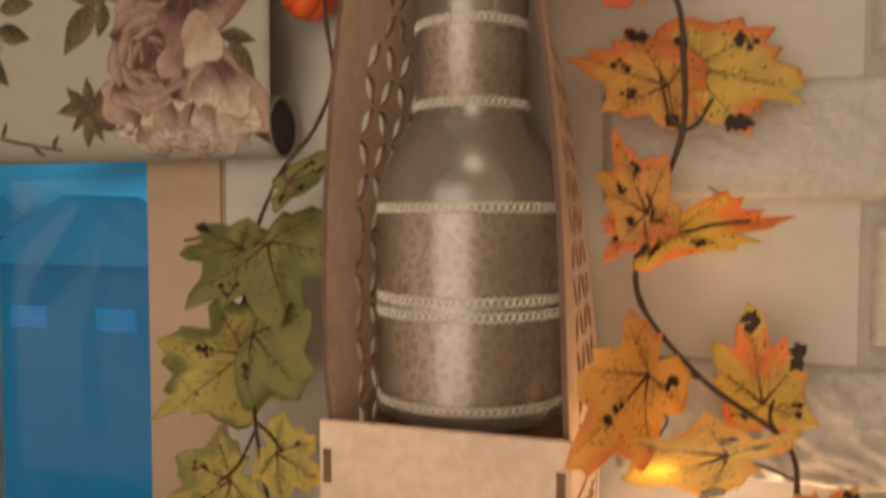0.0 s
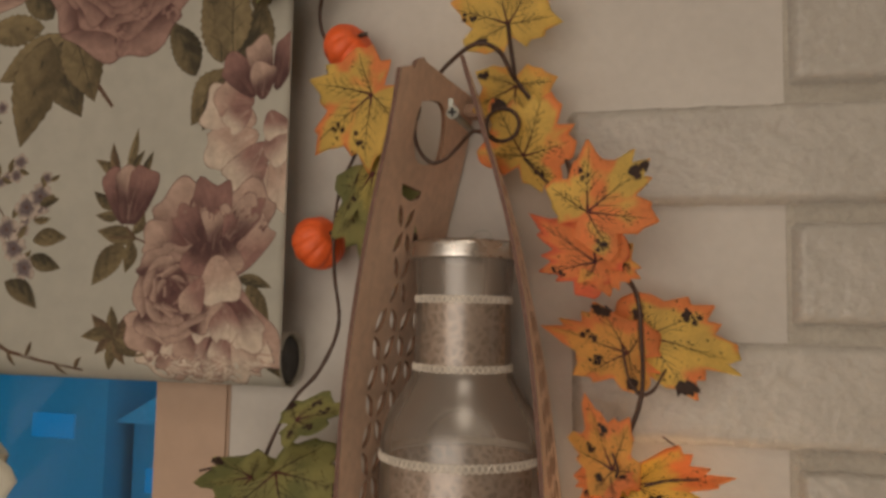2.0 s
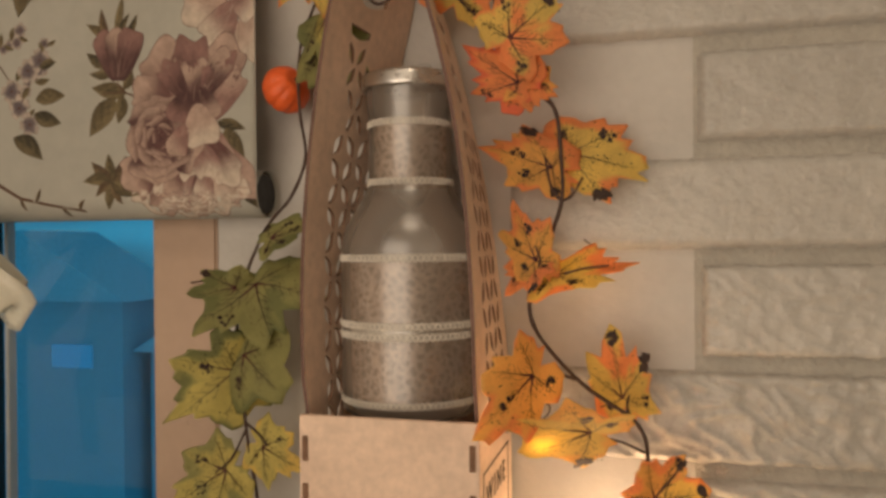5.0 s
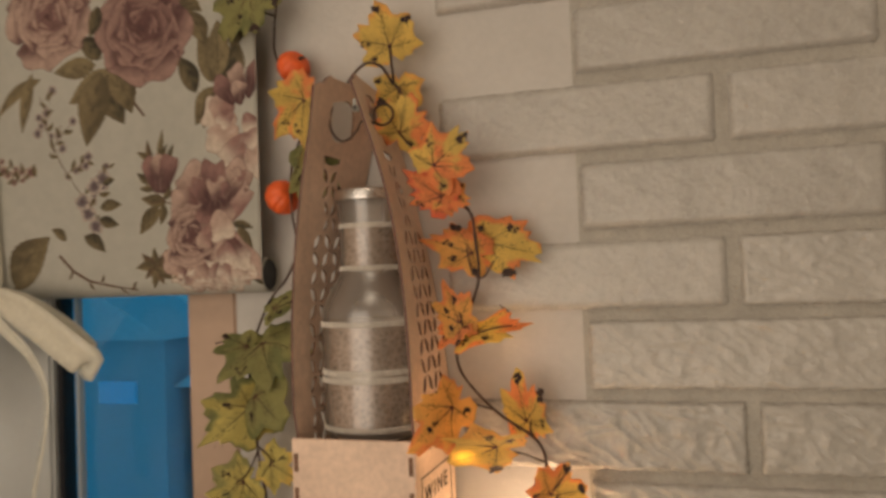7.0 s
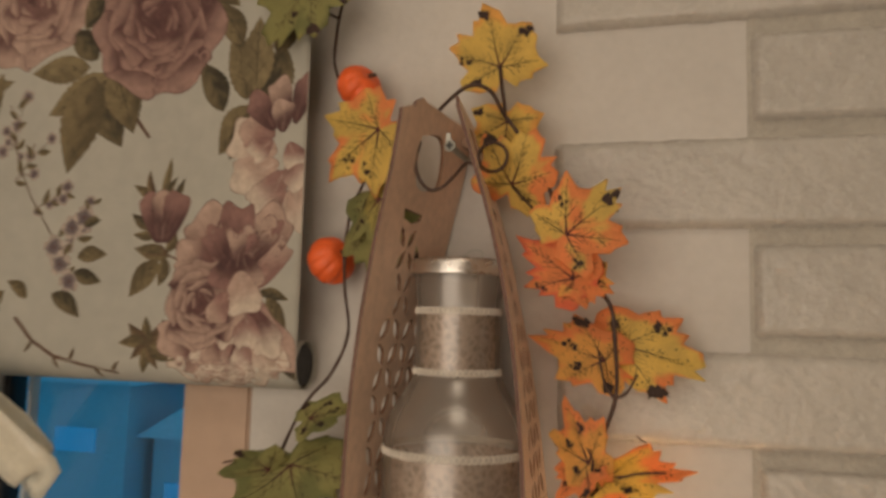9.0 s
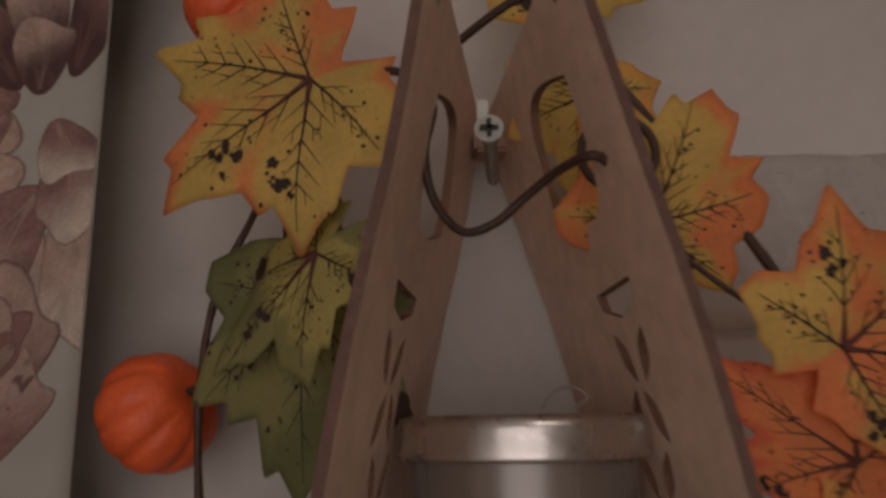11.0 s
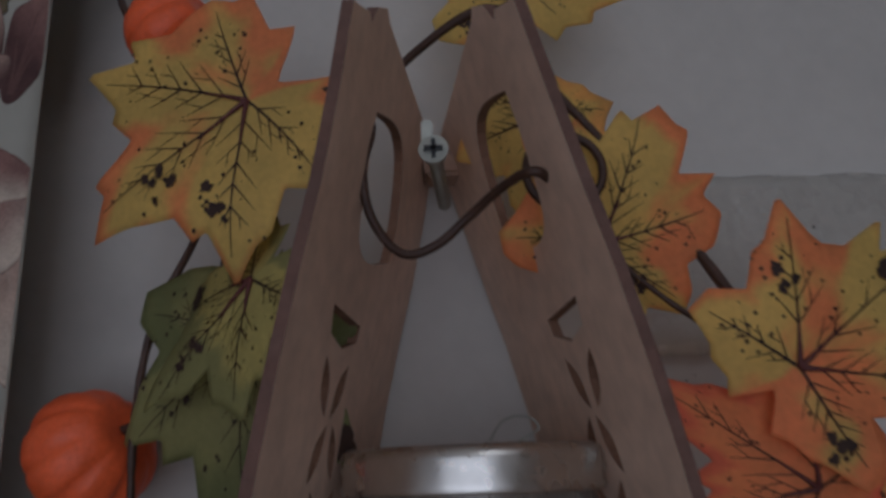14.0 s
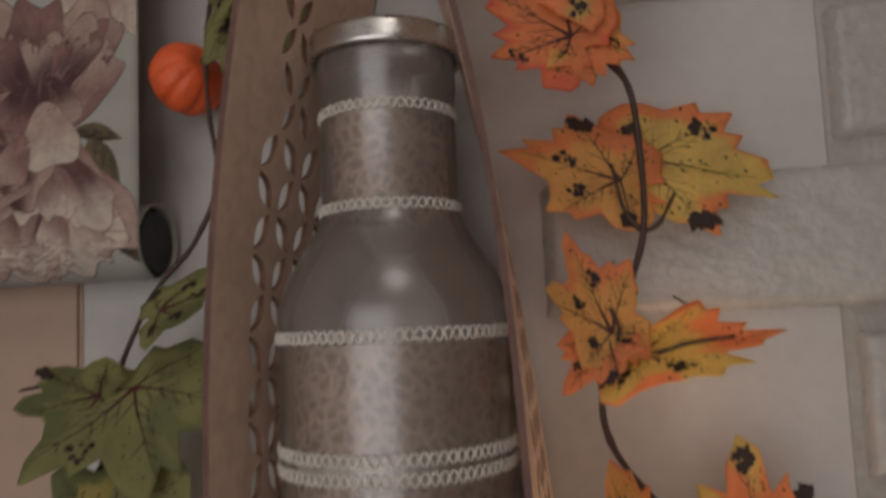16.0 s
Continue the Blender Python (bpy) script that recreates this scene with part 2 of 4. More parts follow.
# ---- the room ----
WALL_Y = 0.444
GAP_R = -0.285          # the wall's edge at the window
north = part("wall_north", box(bmesh.new(), (GAP_R, WALL_Y, 0.0), (2.4, WALL_Y + 0.2, 2.6)), PLASTER)
tagged(north, "white smooth plaster wall beside the window", "wall", kind="structure")
for nm, lo, hi in (("wall_north_low", (-1.75, WALL_Y, 0.0), (GAP_R, WALL_Y + 0.2, 0.82)), ("wall_north_high", (-1.75, WALL_Y, 2.1), (GAP_R, WALL_Y + 0.2, 2.6)),
                   ("wall_north_end", (-2.2, WALL_Y, 0.0), (-1.75, WALL_Y + 0.2, 2.6)), ("wall_south", (0.42, -2.0, 0.0), (2.4, -1.8, 2.6)), ("wall_south_end", (-2.2, -2.0, 0.0), (-1.32, -1.8, 2.6)), ("wall_south_head", (-1.32, -2.0, 2.05), (0.42, -1.8, 2.6)), ("wall_hall", (-2.2, -3.0, 0.0), (2.4, -2.8, 2.6)),
                   ("wall_west", (-2.4, -2.8, 0.0), (-2.2, 0.63, 2.6)), ("wall_east", (2.4, -2.8, 0.0), (2.6, 0.63, 2.6))):
    tagged(block(nm, lo, hi, PAINT, bevel=0), "plain painted room wall", "wall", kind="structure")
tagged(block("floor", (-2.4, -2.8, -0.1), (2.6, 0.63, 0.0), FLOORING, bevel=0), "brown wooden floor", "floor", kind="structure")
tagged(block("ceiling", (-2.4, -2.8, 2.6), (2.6, 0.63, 2.7), PAINT, bevel=0), "plain painted ceiling", "ceiling", kind="structure")
TABLE_Z = 0.90
counter = thing("counter", (0, 0.2, 0), "white counter top under the window", "counter")
block("worktop", (-1.6, 0.0, TABLE_Z - 0.04), (1.6, WALL_Y, TABLE_Z), TABLE, counter, 0.004)
for x in (-1.5, -0.5, 0.5, 1.5):
    block("leg", (x - 0.03, 0.05, 0.0), (x + 0.03, 0.11, TABLE_Z - 0.04), TABLE, counter, 0.003)

# Housing made up for the added fill lamp, out of view.
fill_lamp = thing("fill_lamp", FILL_LAMP, "square white housing added for the unseen fill lamp", "lamp")
block("lamp_body", (FILL_LAMP[0] - 0.26, FILL_LAMP[1] - 0.26, FILL_LAMP[2] - 0.045), (FILL_LAMP[0] + 0.26, FILL_LAMP[1] + 0.26, 2.6), TABLE, fill_lamp, 0.01)

# ---- the window ----
window = thing("window_1", (-1.0, 0.5, 0.82), "white plastic window with blue dusk behind the glass", "window", kind="structure")
block("casing", (-0.345, WALL_Y - 0.003, 0.82), (GAP_R, WALL_Y + 0.06, 2.1), CASING, window, 0.002, "beige casing at the edge of the window")
block("reveal", (-0.342, WALL_Y + 0.06, 0.82), (GAP_R - 0.0005, WALL_Y + 0.19, 2.1), PAINT, window, 0)
block("mullion", (-0.684, 0.488, 0.82), (-0.578, 0.526, 2.1), PVC, window, 0.004, "grey shaded window post")
block("gasket", (-0.578, 0.497, 0.82), (-0.569, 0.519, 2.1), RUBBER_HOLLOW_BLACK, window, 0.001, "black rubber seal")
block("bead_lip", (-0.558, 0.507, 0.82), (-0.554, 0.519, 2.1), PVC, window, 0.001)
block("window_sill", (-1.75, WALL_Y, 0.80), (GAP_R, WALL_Y + 0.19, 0.82), PVC, window, 0.002)
for lo, hi in ((-0.573, -0.343), (-1.75, -0.693)):
    block("pane", (lo, 0.520, 0.82), (hi, 0.524, 2.1), PANE, window, 0).visible_shadow = False


def outside_material():
    m = bpy.data.materials.new("dusk_distance")
    m.use_nodes = True
    t = m.node_tree
    t.nodes.remove(t.nodes["Principled BSDF"])
    e = t.nodes.new("ShaderNodeEmission")
    co = t.nodes.new("ShaderNodeTexCoord")
    n = t.nodes.new("ShaderNodeTexNoise")
    n.inputs["Scale"].default_value, n.inputs["Detail"].default_value = 0.55, 2.0
    bands = t.nodes.new("ShaderNodeMapping")
    bands.inputs["Scale"].default_value = (0.6, 1.0, 3.2)
    r = t.nodes.new("ShaderNodeValToRGB")
    r.color_ramp.elements[0].position, r.color_ramp.elements[0].color = 0.35, (0.014, 0.074, 0.128, 1)
    r.color_ramp.elements[1].position, r.color_ramp.elements[1].color = 0.68, (0.024, 0.20, 0.33, 1)
    t.links.new(co.outputs["Object"], bands.inputs["Vector"])
    t.links.new(bands.outputs[0], n.inputs["Vector"])
    t.links.new(n.outputs["Fac"], r.inputs["Fac"])
    t.links.new(r.outputs["Color"], e.inputs["Color"])
    e.inputs["Strength"].default_value = 1.55
    t.links.new(e.outputs[0], t.nodes["Material Output"].inputs["Surface"])
    return m


tagged(block("backdrop", (-14, 6.0, -4), (4, 6.1, 6), outside_material(), bevel=0), "blue dusk distance outside the window", "backdrop", kind="structure")


def house(x, y, w, h, roof):
    """A far dark house: walls, a gabled roof and a few windows."""
    ob = thing("house", (x, y, -4), "far house in blue dusk light", "house", "houses outside the window")
    block("wall", (x - w / 2, y, -4), (x + w / 2, y + 0.8, h), FAR, ob, 0)
    vs = [(x - w / 2 - 0.1, y - 0.1, h), (x + w / 2 + 0.1, y - 0.1, h), (x, y - 0.1, h + roof), (x - w / 2 - 0.1, y + 0.8, h), (x + w / 2 + 0.1, y + 0.8, h), (x, y + 0.8, h + roof)]
    part("roof", (vs, [(0, 1, 2), (5, 4, 3), (0, 2, 5, 3), (1, 4, 5, 2), (0, 3, 4, 1)]), FAR_ROOF, ob)
    for k in (-0.25, 0.25):
        block("window", (x + k * w - 0.20, y - 0.02, h - 0.52), (x + k * w + 0.16, y, h - 0.34), FAR_PANE, ob, 0)


FAR = material("far_wall", (0.34, 0.42, 0.48), 0.9)
FAR_ROOF = material("far_roof", (0.45, 0.52, 0.58), 0.8)
FAR_PANE = glowing("far_window", (0.014, 0.17, 0.33), 0.55)
house(-4.6, 5.0, 1.7, 0.75, 0.55)
house(-3.0, 5.2, 1.3, 0.35, 0.45)
house(-6.6, 5.1, 1.6, 0.95, 0.6)

# ---- the wine box ----
BOX = (-0.157, 0.322)
BOX_YAW = radians(-1.0)
BOX_W, BOX_D, PLY_T = 0.1135, 0.119, 0.0026
BOARD_TOP, BOX_BOTTOM = 1.060, TABLE_Z


def from_box(u, v, z):
    """A place by the box's front left corner: u to its right, v to its back."""
    c, s = math.cos(BOX_YAW), math.sin(BOX_YAW)
    return Vector((BOX[0] + c * u - s * v, BOX[1] + s * u + c * v, z))


def lean(z, q, right):
    """How far a side stands in from the box's edge: the sheets belly out, then lean together at the top."""
    h = max(0.0, (z - BOARD_TOP) / 0.325)
    top = min(1.0, max(0.0, (z - 1.34) / 0.04))
    if right:
        return 0.0147 * h - 0.0033 * h * h + 0.0459 * h ** 3 - 0.004 * top + 0.011 * min(1.0, h / 0.6) * max(0.0, q - front_edge(z)) / 0.105
    return -0.0387 * h + 0.076 * h * h - 0.003 * h ** 3 + 0.016 * min(1.0, h / 0.6) * max(0.0, q - front_edge(z)) / 0.105 - 0.005 * top


def front_edge(z):
    h = max(0.0, (z - BOARD_TOP) / 0.325)
    return 0.0022 + 0.0442 * h - 0.0398 * h * h


def back_edge(z):
    return BOX_D


def petal(cx, cy, length, width, angle, n=10):
    """The outline of a pointed petal."""
    out = []
    for k in range(n):
        s = k / (n // 2)
        x, y = (s, 1) if s <= 1 else (2 - s, -1)
        px, py = (x - 0.5) * length, y * width * 0.5 * math.sin(math.pi * x)
        out.append((cx + px * math.cos(angle) - py * math.sin(angle), cy + px * math.sin(angle) + py * math.cos(angle)))
    return out


def cut_sheet(outline, holes, step, place, thick):
    """A sheet with holes, laid on place(x, y, side): faces, and burnt edges as the second material."""
    from mathutils.geometry import delaunay_2d_cdt
    pts, edges = [], []
    loops = [outline] + holes
    for loop in loops:
        i0 = len(pts)
        pts += [Vector(q) for q in loop]
        edges += [(i0 + k, i0 + (k + 1) % len(loop)) for k in range(len(loop))]
    xs, ys = [q[0] for q in outline], [q[1] for q in outline]

    def inside(q, loop):
        odd = False
        for (x0, y0), (x1, y1) in zip(loop, loop[1:] + loop[:1]):
            if (y0 > q[1]) != (y1 > q[1]) and q[0] < (x1 - x0) * (q[1] - y0) / (y1 - y0) + x0:
                odd = not odd
        return odd

    x = min(xs) + step * 0.5
    while x < max(xs):
        y = min(ys) + step * 0.5
        while y < max(ys):
            if inside((x, y), outline) and not any(inside((x, y), h) for h in holes):
                pts.append(Vector((x, y)))
            y += step
        x += step
    vs, _, fs, *_ = delaunay_2d_cdt(pts, edges, [], 0, 1e-6)
    keep = []
    for f in fs:
        c = sum((vs[i] for i in f), Vector((0, 0))) / len(f)
        if inside(c, outline) and not any(inside(c, h) for h in holes):
            keep.append(tuple(f))
    n = len(vs)
    verts = [place(q[0], q[1], 0) for q in vs] + [place(q[0], q[1], 1) for q in vs]
    count = {}
    for f in keep:
        for a, b in zip(f, f[1:] + f[:1]):
            count[(a, b)] = 1
    rim = [(b, a, a + n, b + n) for a, b in count if (b, a) not in count]
    cut = {(round(q[0], 5), round(q[1], 5)) for h in holes for q in h}
    burnt = [1 if (round(vs[f[0]][0], 5), round(vs[f[0]][1], 5)) in cut else 2 for f in rim]
    faces = keep + [tuple(i + n for i in f)[::-1] for f in keep] + rim
    return verts, faces, [0] * (len(keep) * 2) + burnt


def side_panel(right):
    """A side of the box: petal cut-outs in rows, a grip hole and a gabled top; q runs to the back, z up."""
    zs = [BOX_BOTTOM + (1.371 - BOX_BOTTOM) * k / 24 for k in range(25)]
    outline = [(front_edge(z) + (0.004 if z < BOARD_TOP else 0.0), z) for z in zs]
    outline += [(0.0125, 1.3725), (0.020, 1.3755), (0.0225, 1.3745), (0.025, 1.3800), (0.031, 1.3835), (0.035, 1.3822), (0.070, 1.3815), (0.112, 1.381), (BOX_D, 1.377)]
    outline += [(back_edge(z), z) for z in reversed(zs)]
    holes = []
    mid = lambda z: 0.5 * (front_edge(z) + back_edge(z))
    pitch = 0.0168
    for k in range(12):
        z = 1.046 + k * pitch
        for c in range(4):
            a = 0.60 if (c + k) % 2 == 0 else -0.60
            holes.append(petal(mid(z) + 0.006 + (c - 1.5) * 0.0170, z, 0.0186, 0.0092, math.pi / 2 + a))
    # a single chain of petals climbs to a kite-shaped cut and the grip hole
    for k in range(4):
        z, q = 1.2930 - 0.0152 * k, 0.0535 + 0.0038 * k
        for c in (-1, 1):
            holes.append(petal(q + c * 0.0064, z, 0.0158, 0.0062, math.pi / 2 + (-0.52 if (k % 2 == 0) == (c > 0) else 0.52)))
    holes.append([(0.0400, 1.3115), (0.0425, 1.3050), (0.0540, 1.3028), (0.0660, 1.3060), (0.0665, 1.3105)])
    if right:
        holes.append(petal(0.0540, 1.3475, 0.0500, 0.043, -0.60, 28))
    else:
        holes.append(petal(0.0600, 1.3457, 0.0490, 0.043, -0.62, 28))
    if right:
        place = lambda q, z, s: from_box(BOX_W - lean(z, q, True) - PLY_T * s, q, z)
    else:
        place = lambda q, z, s: from_box(lean(z, q, False) + PLY_T * s, q, z)
    verts, faces, flat = cut_sheet(outline, holes, 0.008, place, PLY_T)
    ob = part("side_panel", (verts, faces), (PLY, CHAR, PLY_EDGE), wine_box)
    bm = bmesh.new()
    bm.from_mesh(ob.data)
    bmesh.ops.recalc_face_normals(bm, faces=bm.faces)
    bm.to_mesh(ob.data)
    bm.free()
    ob.data.polygons.foreach_set("material_index", flat)
    return ob


def placed_block(name, u, v, z, mat, parent, bevel=0.0006, label=""):
    """A block by the box's own axes."""
    bm = box(bmesh.new(), (u[0], v[0], z[0]), (u[1], v[1], z[1]), bevel)
    for q in bm.verts:
        q.co = from_box(*q.co)
    return part(name, bm, mat, parent, label)


wine_box = thing("wine_box", from_box(BOX_W / 2, BOX_D / 2, BOX_BOTTOM), "laser-cut plywood wine carrier with petal cut-outs holding a jar", "wine box")
side_panel(False)
side_panel(True)
placed_block("front_board", (-0.0015, BOX_W + 0.0015), (0.0, 0.004), (BOX_BOTTOM, 1.0545), PLY, wine_box)
placed_block("back_board", (0.004, BOX_W - 0.004), (BOX_D - 0.004, BOX_D), (BOX_BOTTOM, BOARD_TOP), PLY, wine_box)
placed_block("bottom_board", (0.004, BOX_W - 0.004), (0.004, BOX_D - 0.004), (BOX_BOTTOM + 0.006, BOX_BOTTOM + 0.010), PLY, wine_box)
for side in (0, 1):
    for k in range(5):
        u = 0.0005 if side == 0 else BOX_W - 0.0045
        z = 1.0545 - 0.013 - 0.030 * k
        placed_block("finger_joint", (u, u + 0.004), (-0.0006, 0.002), (z - 0.016, z), CHAR, wine_box, 0.0003, "burnt edge of a finger joint")
# the printed name on the side
plate = BOX_W + 0.0003
for u0, q0, q1, z0, z1 in ((plate, 0.018, 0.104, 1.018, 1.0195), (plate, 0.018, 0.104, 0.972, 0.9735), (plate, 0.018, 0.0195, 0.972, 1.0195), (plate, 0.1025, 0.104, 0.972, 1.0195)):
    placed_block("print_border", (u0 - 0.0004, u0), (q0, q1), (z0, z1), LETTER, wine_box, 0)
word = bpy.data.curves.new("lettering", "FONT")
word.body, word.size, word.extrude, word.space_character = "WINE", 0.020, 0.0002, 1.45
lettering = new("lettering", word)
lettering.matrix_world = Matrix.Translation(from_box(plate + 0.0001, 0.025, 0.996)) @ Matrix.Rotation(BOX_YAW + math.pi / 2, 4, "Z") @ Matrix.Rotation(math.pi / 2, 4, "X")
bpy.context.view_layer.update()
letters = bpy.data.meshes.new_from_object(lettering.evaluated_get(bpy.context.evaluated_depsgraph_get()))
letters.transform(lettering.matrix_world)
bpy.data.objects.remove(lettering)
letters.materials.clear()
letters.materials.append(LETTER)
lettering = new("lettering", letters)
lettering.parent = wine_box
lettering.matrix_parent_inverse = wine_box.matrix_world.inverted()
lettering["label"] = "dark word WINE on plywood"
# the screw that joins the two sides at the top
def along_screw(d):
    return from_box(0.0458 + 0.0040 * d, 0.0600 + 0.0400 * d, 1.3575 - 0.0030 * d)


screw_pieces = [tube([along_screw(0.02), along_screw(1.0)], 0.0016, 10, taper=0.75, smoothed=False)]
screw_pieces += [tube([along_screw(0.14 + 0.030 * k), along_screw(0.152 + 0.030 * k)], 0.0022, 10, smoothed=False) for k in range(27)]
part("screw", merged(*screw_pieces), ZINC, wine_box, "zinc screw", True)
part("screw_head", merged(tube([along_screw(-0.03), along_screw(0.0), along_screw(0.06)], 0.0042, 18, taper=0.8, smoothed=False)), ZINC, wine_box, "zinc pan head of the screw")
# Two black bars on the head paint the shade in its cross recess.
for rise, run in ((0.0026, 0.0006), (0.0006, 0.0026)):
    c = along_screw(-0.04)
    part("recess", box(bmesh.new(), (c.x - run, c.y - 0.0008, c.z - rise), (c.x + run, c.y + 0.0008, c.z + rise)), RUBBER_HOLLOW_BLACK, wine_box, "black bars for the shade in the cross recess")
c = along_screw(0.02)
part("tab", box(bmesh.new(), (c.x - 0.0034, c.y - 0.0006, c.z + 0.003), (c.x - 0.0002, c.y + 0.0006, c.z + 0.0095), 0.0004), ZINC, wine_box, "pale metal tab over the screw")
placed_block("top_bar", (0.0435, 0.0585), (0.099, 0.112), (1.3655, 1.3735), BAR_WOOD, wine_box, 0.0012)

# ---- the jar ----
JAR = (-0.1030, 0.388, 1.046)
jar = thing("jar", JAR, "clear glass jar with brown lace bands and a tin lid", "jar")
outer = [(0.0, 0.0), (0.042, 0.0), (0.0475, 0.004), (0.0483, 0.010), (0.0483, 0.112), (0.0475, 0.119), (0.044, 0.130), (0.037, 0.142), (0.0312, 0.151), (0.0290, 0.159), (0.0285, 0.205), (0.0296, 0.210), (0.0296, 0.226)]
part("glass_body", lathe(outer, JAR, 72), JAR_GLASS, jar, smooth=True)


def jar_radius(h):
    for (r0, h0), (r1, h1) in zip(outer[1:], outer[2:]):
        if h0 <= h <= h1 and h1 > h0:
            return r0 + (r1 - r0) * (h - h0) / (h1 - h0)
    return 0.0483


lid_profile = [(0.0, 0.2318), (0.010, 0.2321), (0.026, 0.2315), (0.0280, 0.2307), (0.0310, 0.2326), (0.0328, 0.2316), (0.0335, 0.2296), (0.0332, 0.2240), (0.0336, 0.2226), (0.0328, 0.2216), (0.0302, 0.2224), (0.0302, 0.2296), (0.0, 0.2296)]
part("lid", lathe(lid_profile, JAR, 72), TIN, jar, "shiny tin screw lid", True)
part("thread_loop", tube([(JAR[0] + 0.004, JAR[1] - 0.008, JAR[2] + 0.2335), (JAR[0] + 0.008, JAR[1] - 0.006, JAR[2] + 0.2385), (JAR[0] + 0.014, JAR[1] - 0.004, JAR[2] + 0.2395), (JAR[0] + 0.017, JAR[1] - 0.004, JAR[2] + 0.2365), (JAR[0] + 0.012, JAR[1] - 0.005, JAR[2] + 0.2335)], 0.0003, 6), ZINC, jar, "grey thread loop")
for lo, hi in ((0.156, 0.196), (0.062, 0.104), (0.012, 0.054)):
    hs = [lo + (hi - lo) * k / 8 for k in range(9)]
    part("net_band", lathe([(jar_radius(h) - 0.0016, h) for h in hs], JAR, 72), NET, jar, "brown lace net band", True)


def lace_trim(h, width, waves):
    """A woven zigzag cord round the jar, with its backing tape."""
    pieces = [lathe([(jar_radius(h) - 0.0012, h - width * 0.42), (jar_radius(h) - 0.0002, h), (jar_radius(h) - 0.0012, h + width * 0.42)], JAR, 72)]
    n = waves * 6
    for phase in (0.0, math.pi):
        pts = []
        for k in range(n + 1):
            a = 2 * math.pi * k / n
            r = jar_radius(h) + 0.0004 + 0.0004 * math.cos(waves * a * 2 + phase)
            pts.append((JAR[0] + r * math.cos(a), JAR[1] + r * math.sin(a), JAR[2] + h + 0.5 * width * math.sin(waves * a + phase)))
        pieces.append(tube(pts, 0.00055, 5, smoothed=False))
    return merged(*pieces)


part("lace_tape", lathe([(0.0475, 0.0540), (0.0478, 0.0560), (0.0478, 0.0630), (0.0475, 0.0650)], JAR, 72), LACE, jar, "white woven lace tape", True)
for h, w, n in ((0.198, 0.0045, 26), (0.158, 0.0045, 26), (0.107, 0.0050, 42), (0.063, 0.0050, 42), (0.056, 0.0050, 42), (0.012, 0.0045, 42)):
    part("lace_trim", lace_trim(h, w, n), LACE, jar, "white braided lace trim", True)

# ---- the leaf garland ----
YELLOW, GOLD, ORANGE, RED, GREEN, OLIVE, LIME = (0.81, 0.63, 0.19), (0.86, 0.54, 0.16), (0.89, 0.39, 0.145), (0.84, 0.25, 0.125), (0.27, 0.28, 0.11), (0.40, 0.38, 0.15), (0.66, 0.58, 0.20)


def mixed(a, b, s):
    s = min(1.0, max(0.0, s))
    return tuple(x + (y - x) * s for x, y in zip(a, b))


LOBES = ((0.0, 1.0, 0.52), (0.92, 0.90, 0.50), (-0.92, 0.90, 0.50), (1.80, 0.68, 0.52), (-1.80, 0.68, 0.52), (2.70, 0.36, 0.5), (-2.70, 0.36, 0.5))


EDGE = ((0, 1.0), (9, 0.85), (15, 0.84), (25, 0.64), (36, 0.77), (42, 0.75), (53, 0.90), (62, 0.75), (68, 0.73), (80, 0.55), (93, 0.65), (106, 0.71), (118, 0.57), (127, 0.54), (141, 0.39), (157, 0.40), (172, 0.20), (180, 0.17))


def leaf_reach(a, seed):
    """How far the leaf's toothed edge lies from the vein's root, by the angle: straight cuts from tooth to notch."""
    d, side = abs(math.degrees(a)), (1.7 if a > 0 else 0.0)
    for k, ((a0, r0), (a1, r1)) in enumerate(zip(EDGE, EDGE[1:])):
        if a0 <= d <= a1:
            r0 *= 1 + 0.24 * noise.noise(Vector((k * 1.31, seed, side if k else 0.0)))
            r1 *= 1 + 0.24 * noise.noise(Vector(((k + 1) * 1.31, seed, side)))
            p0, p1, c = radians(a0), radians(a1), radians(d)
            return r0 * r1 * math.sin(p1 - p0) / (r0 * math.sin(c - p0) + r1 * math.sin(p1 - c))
    return 0.17


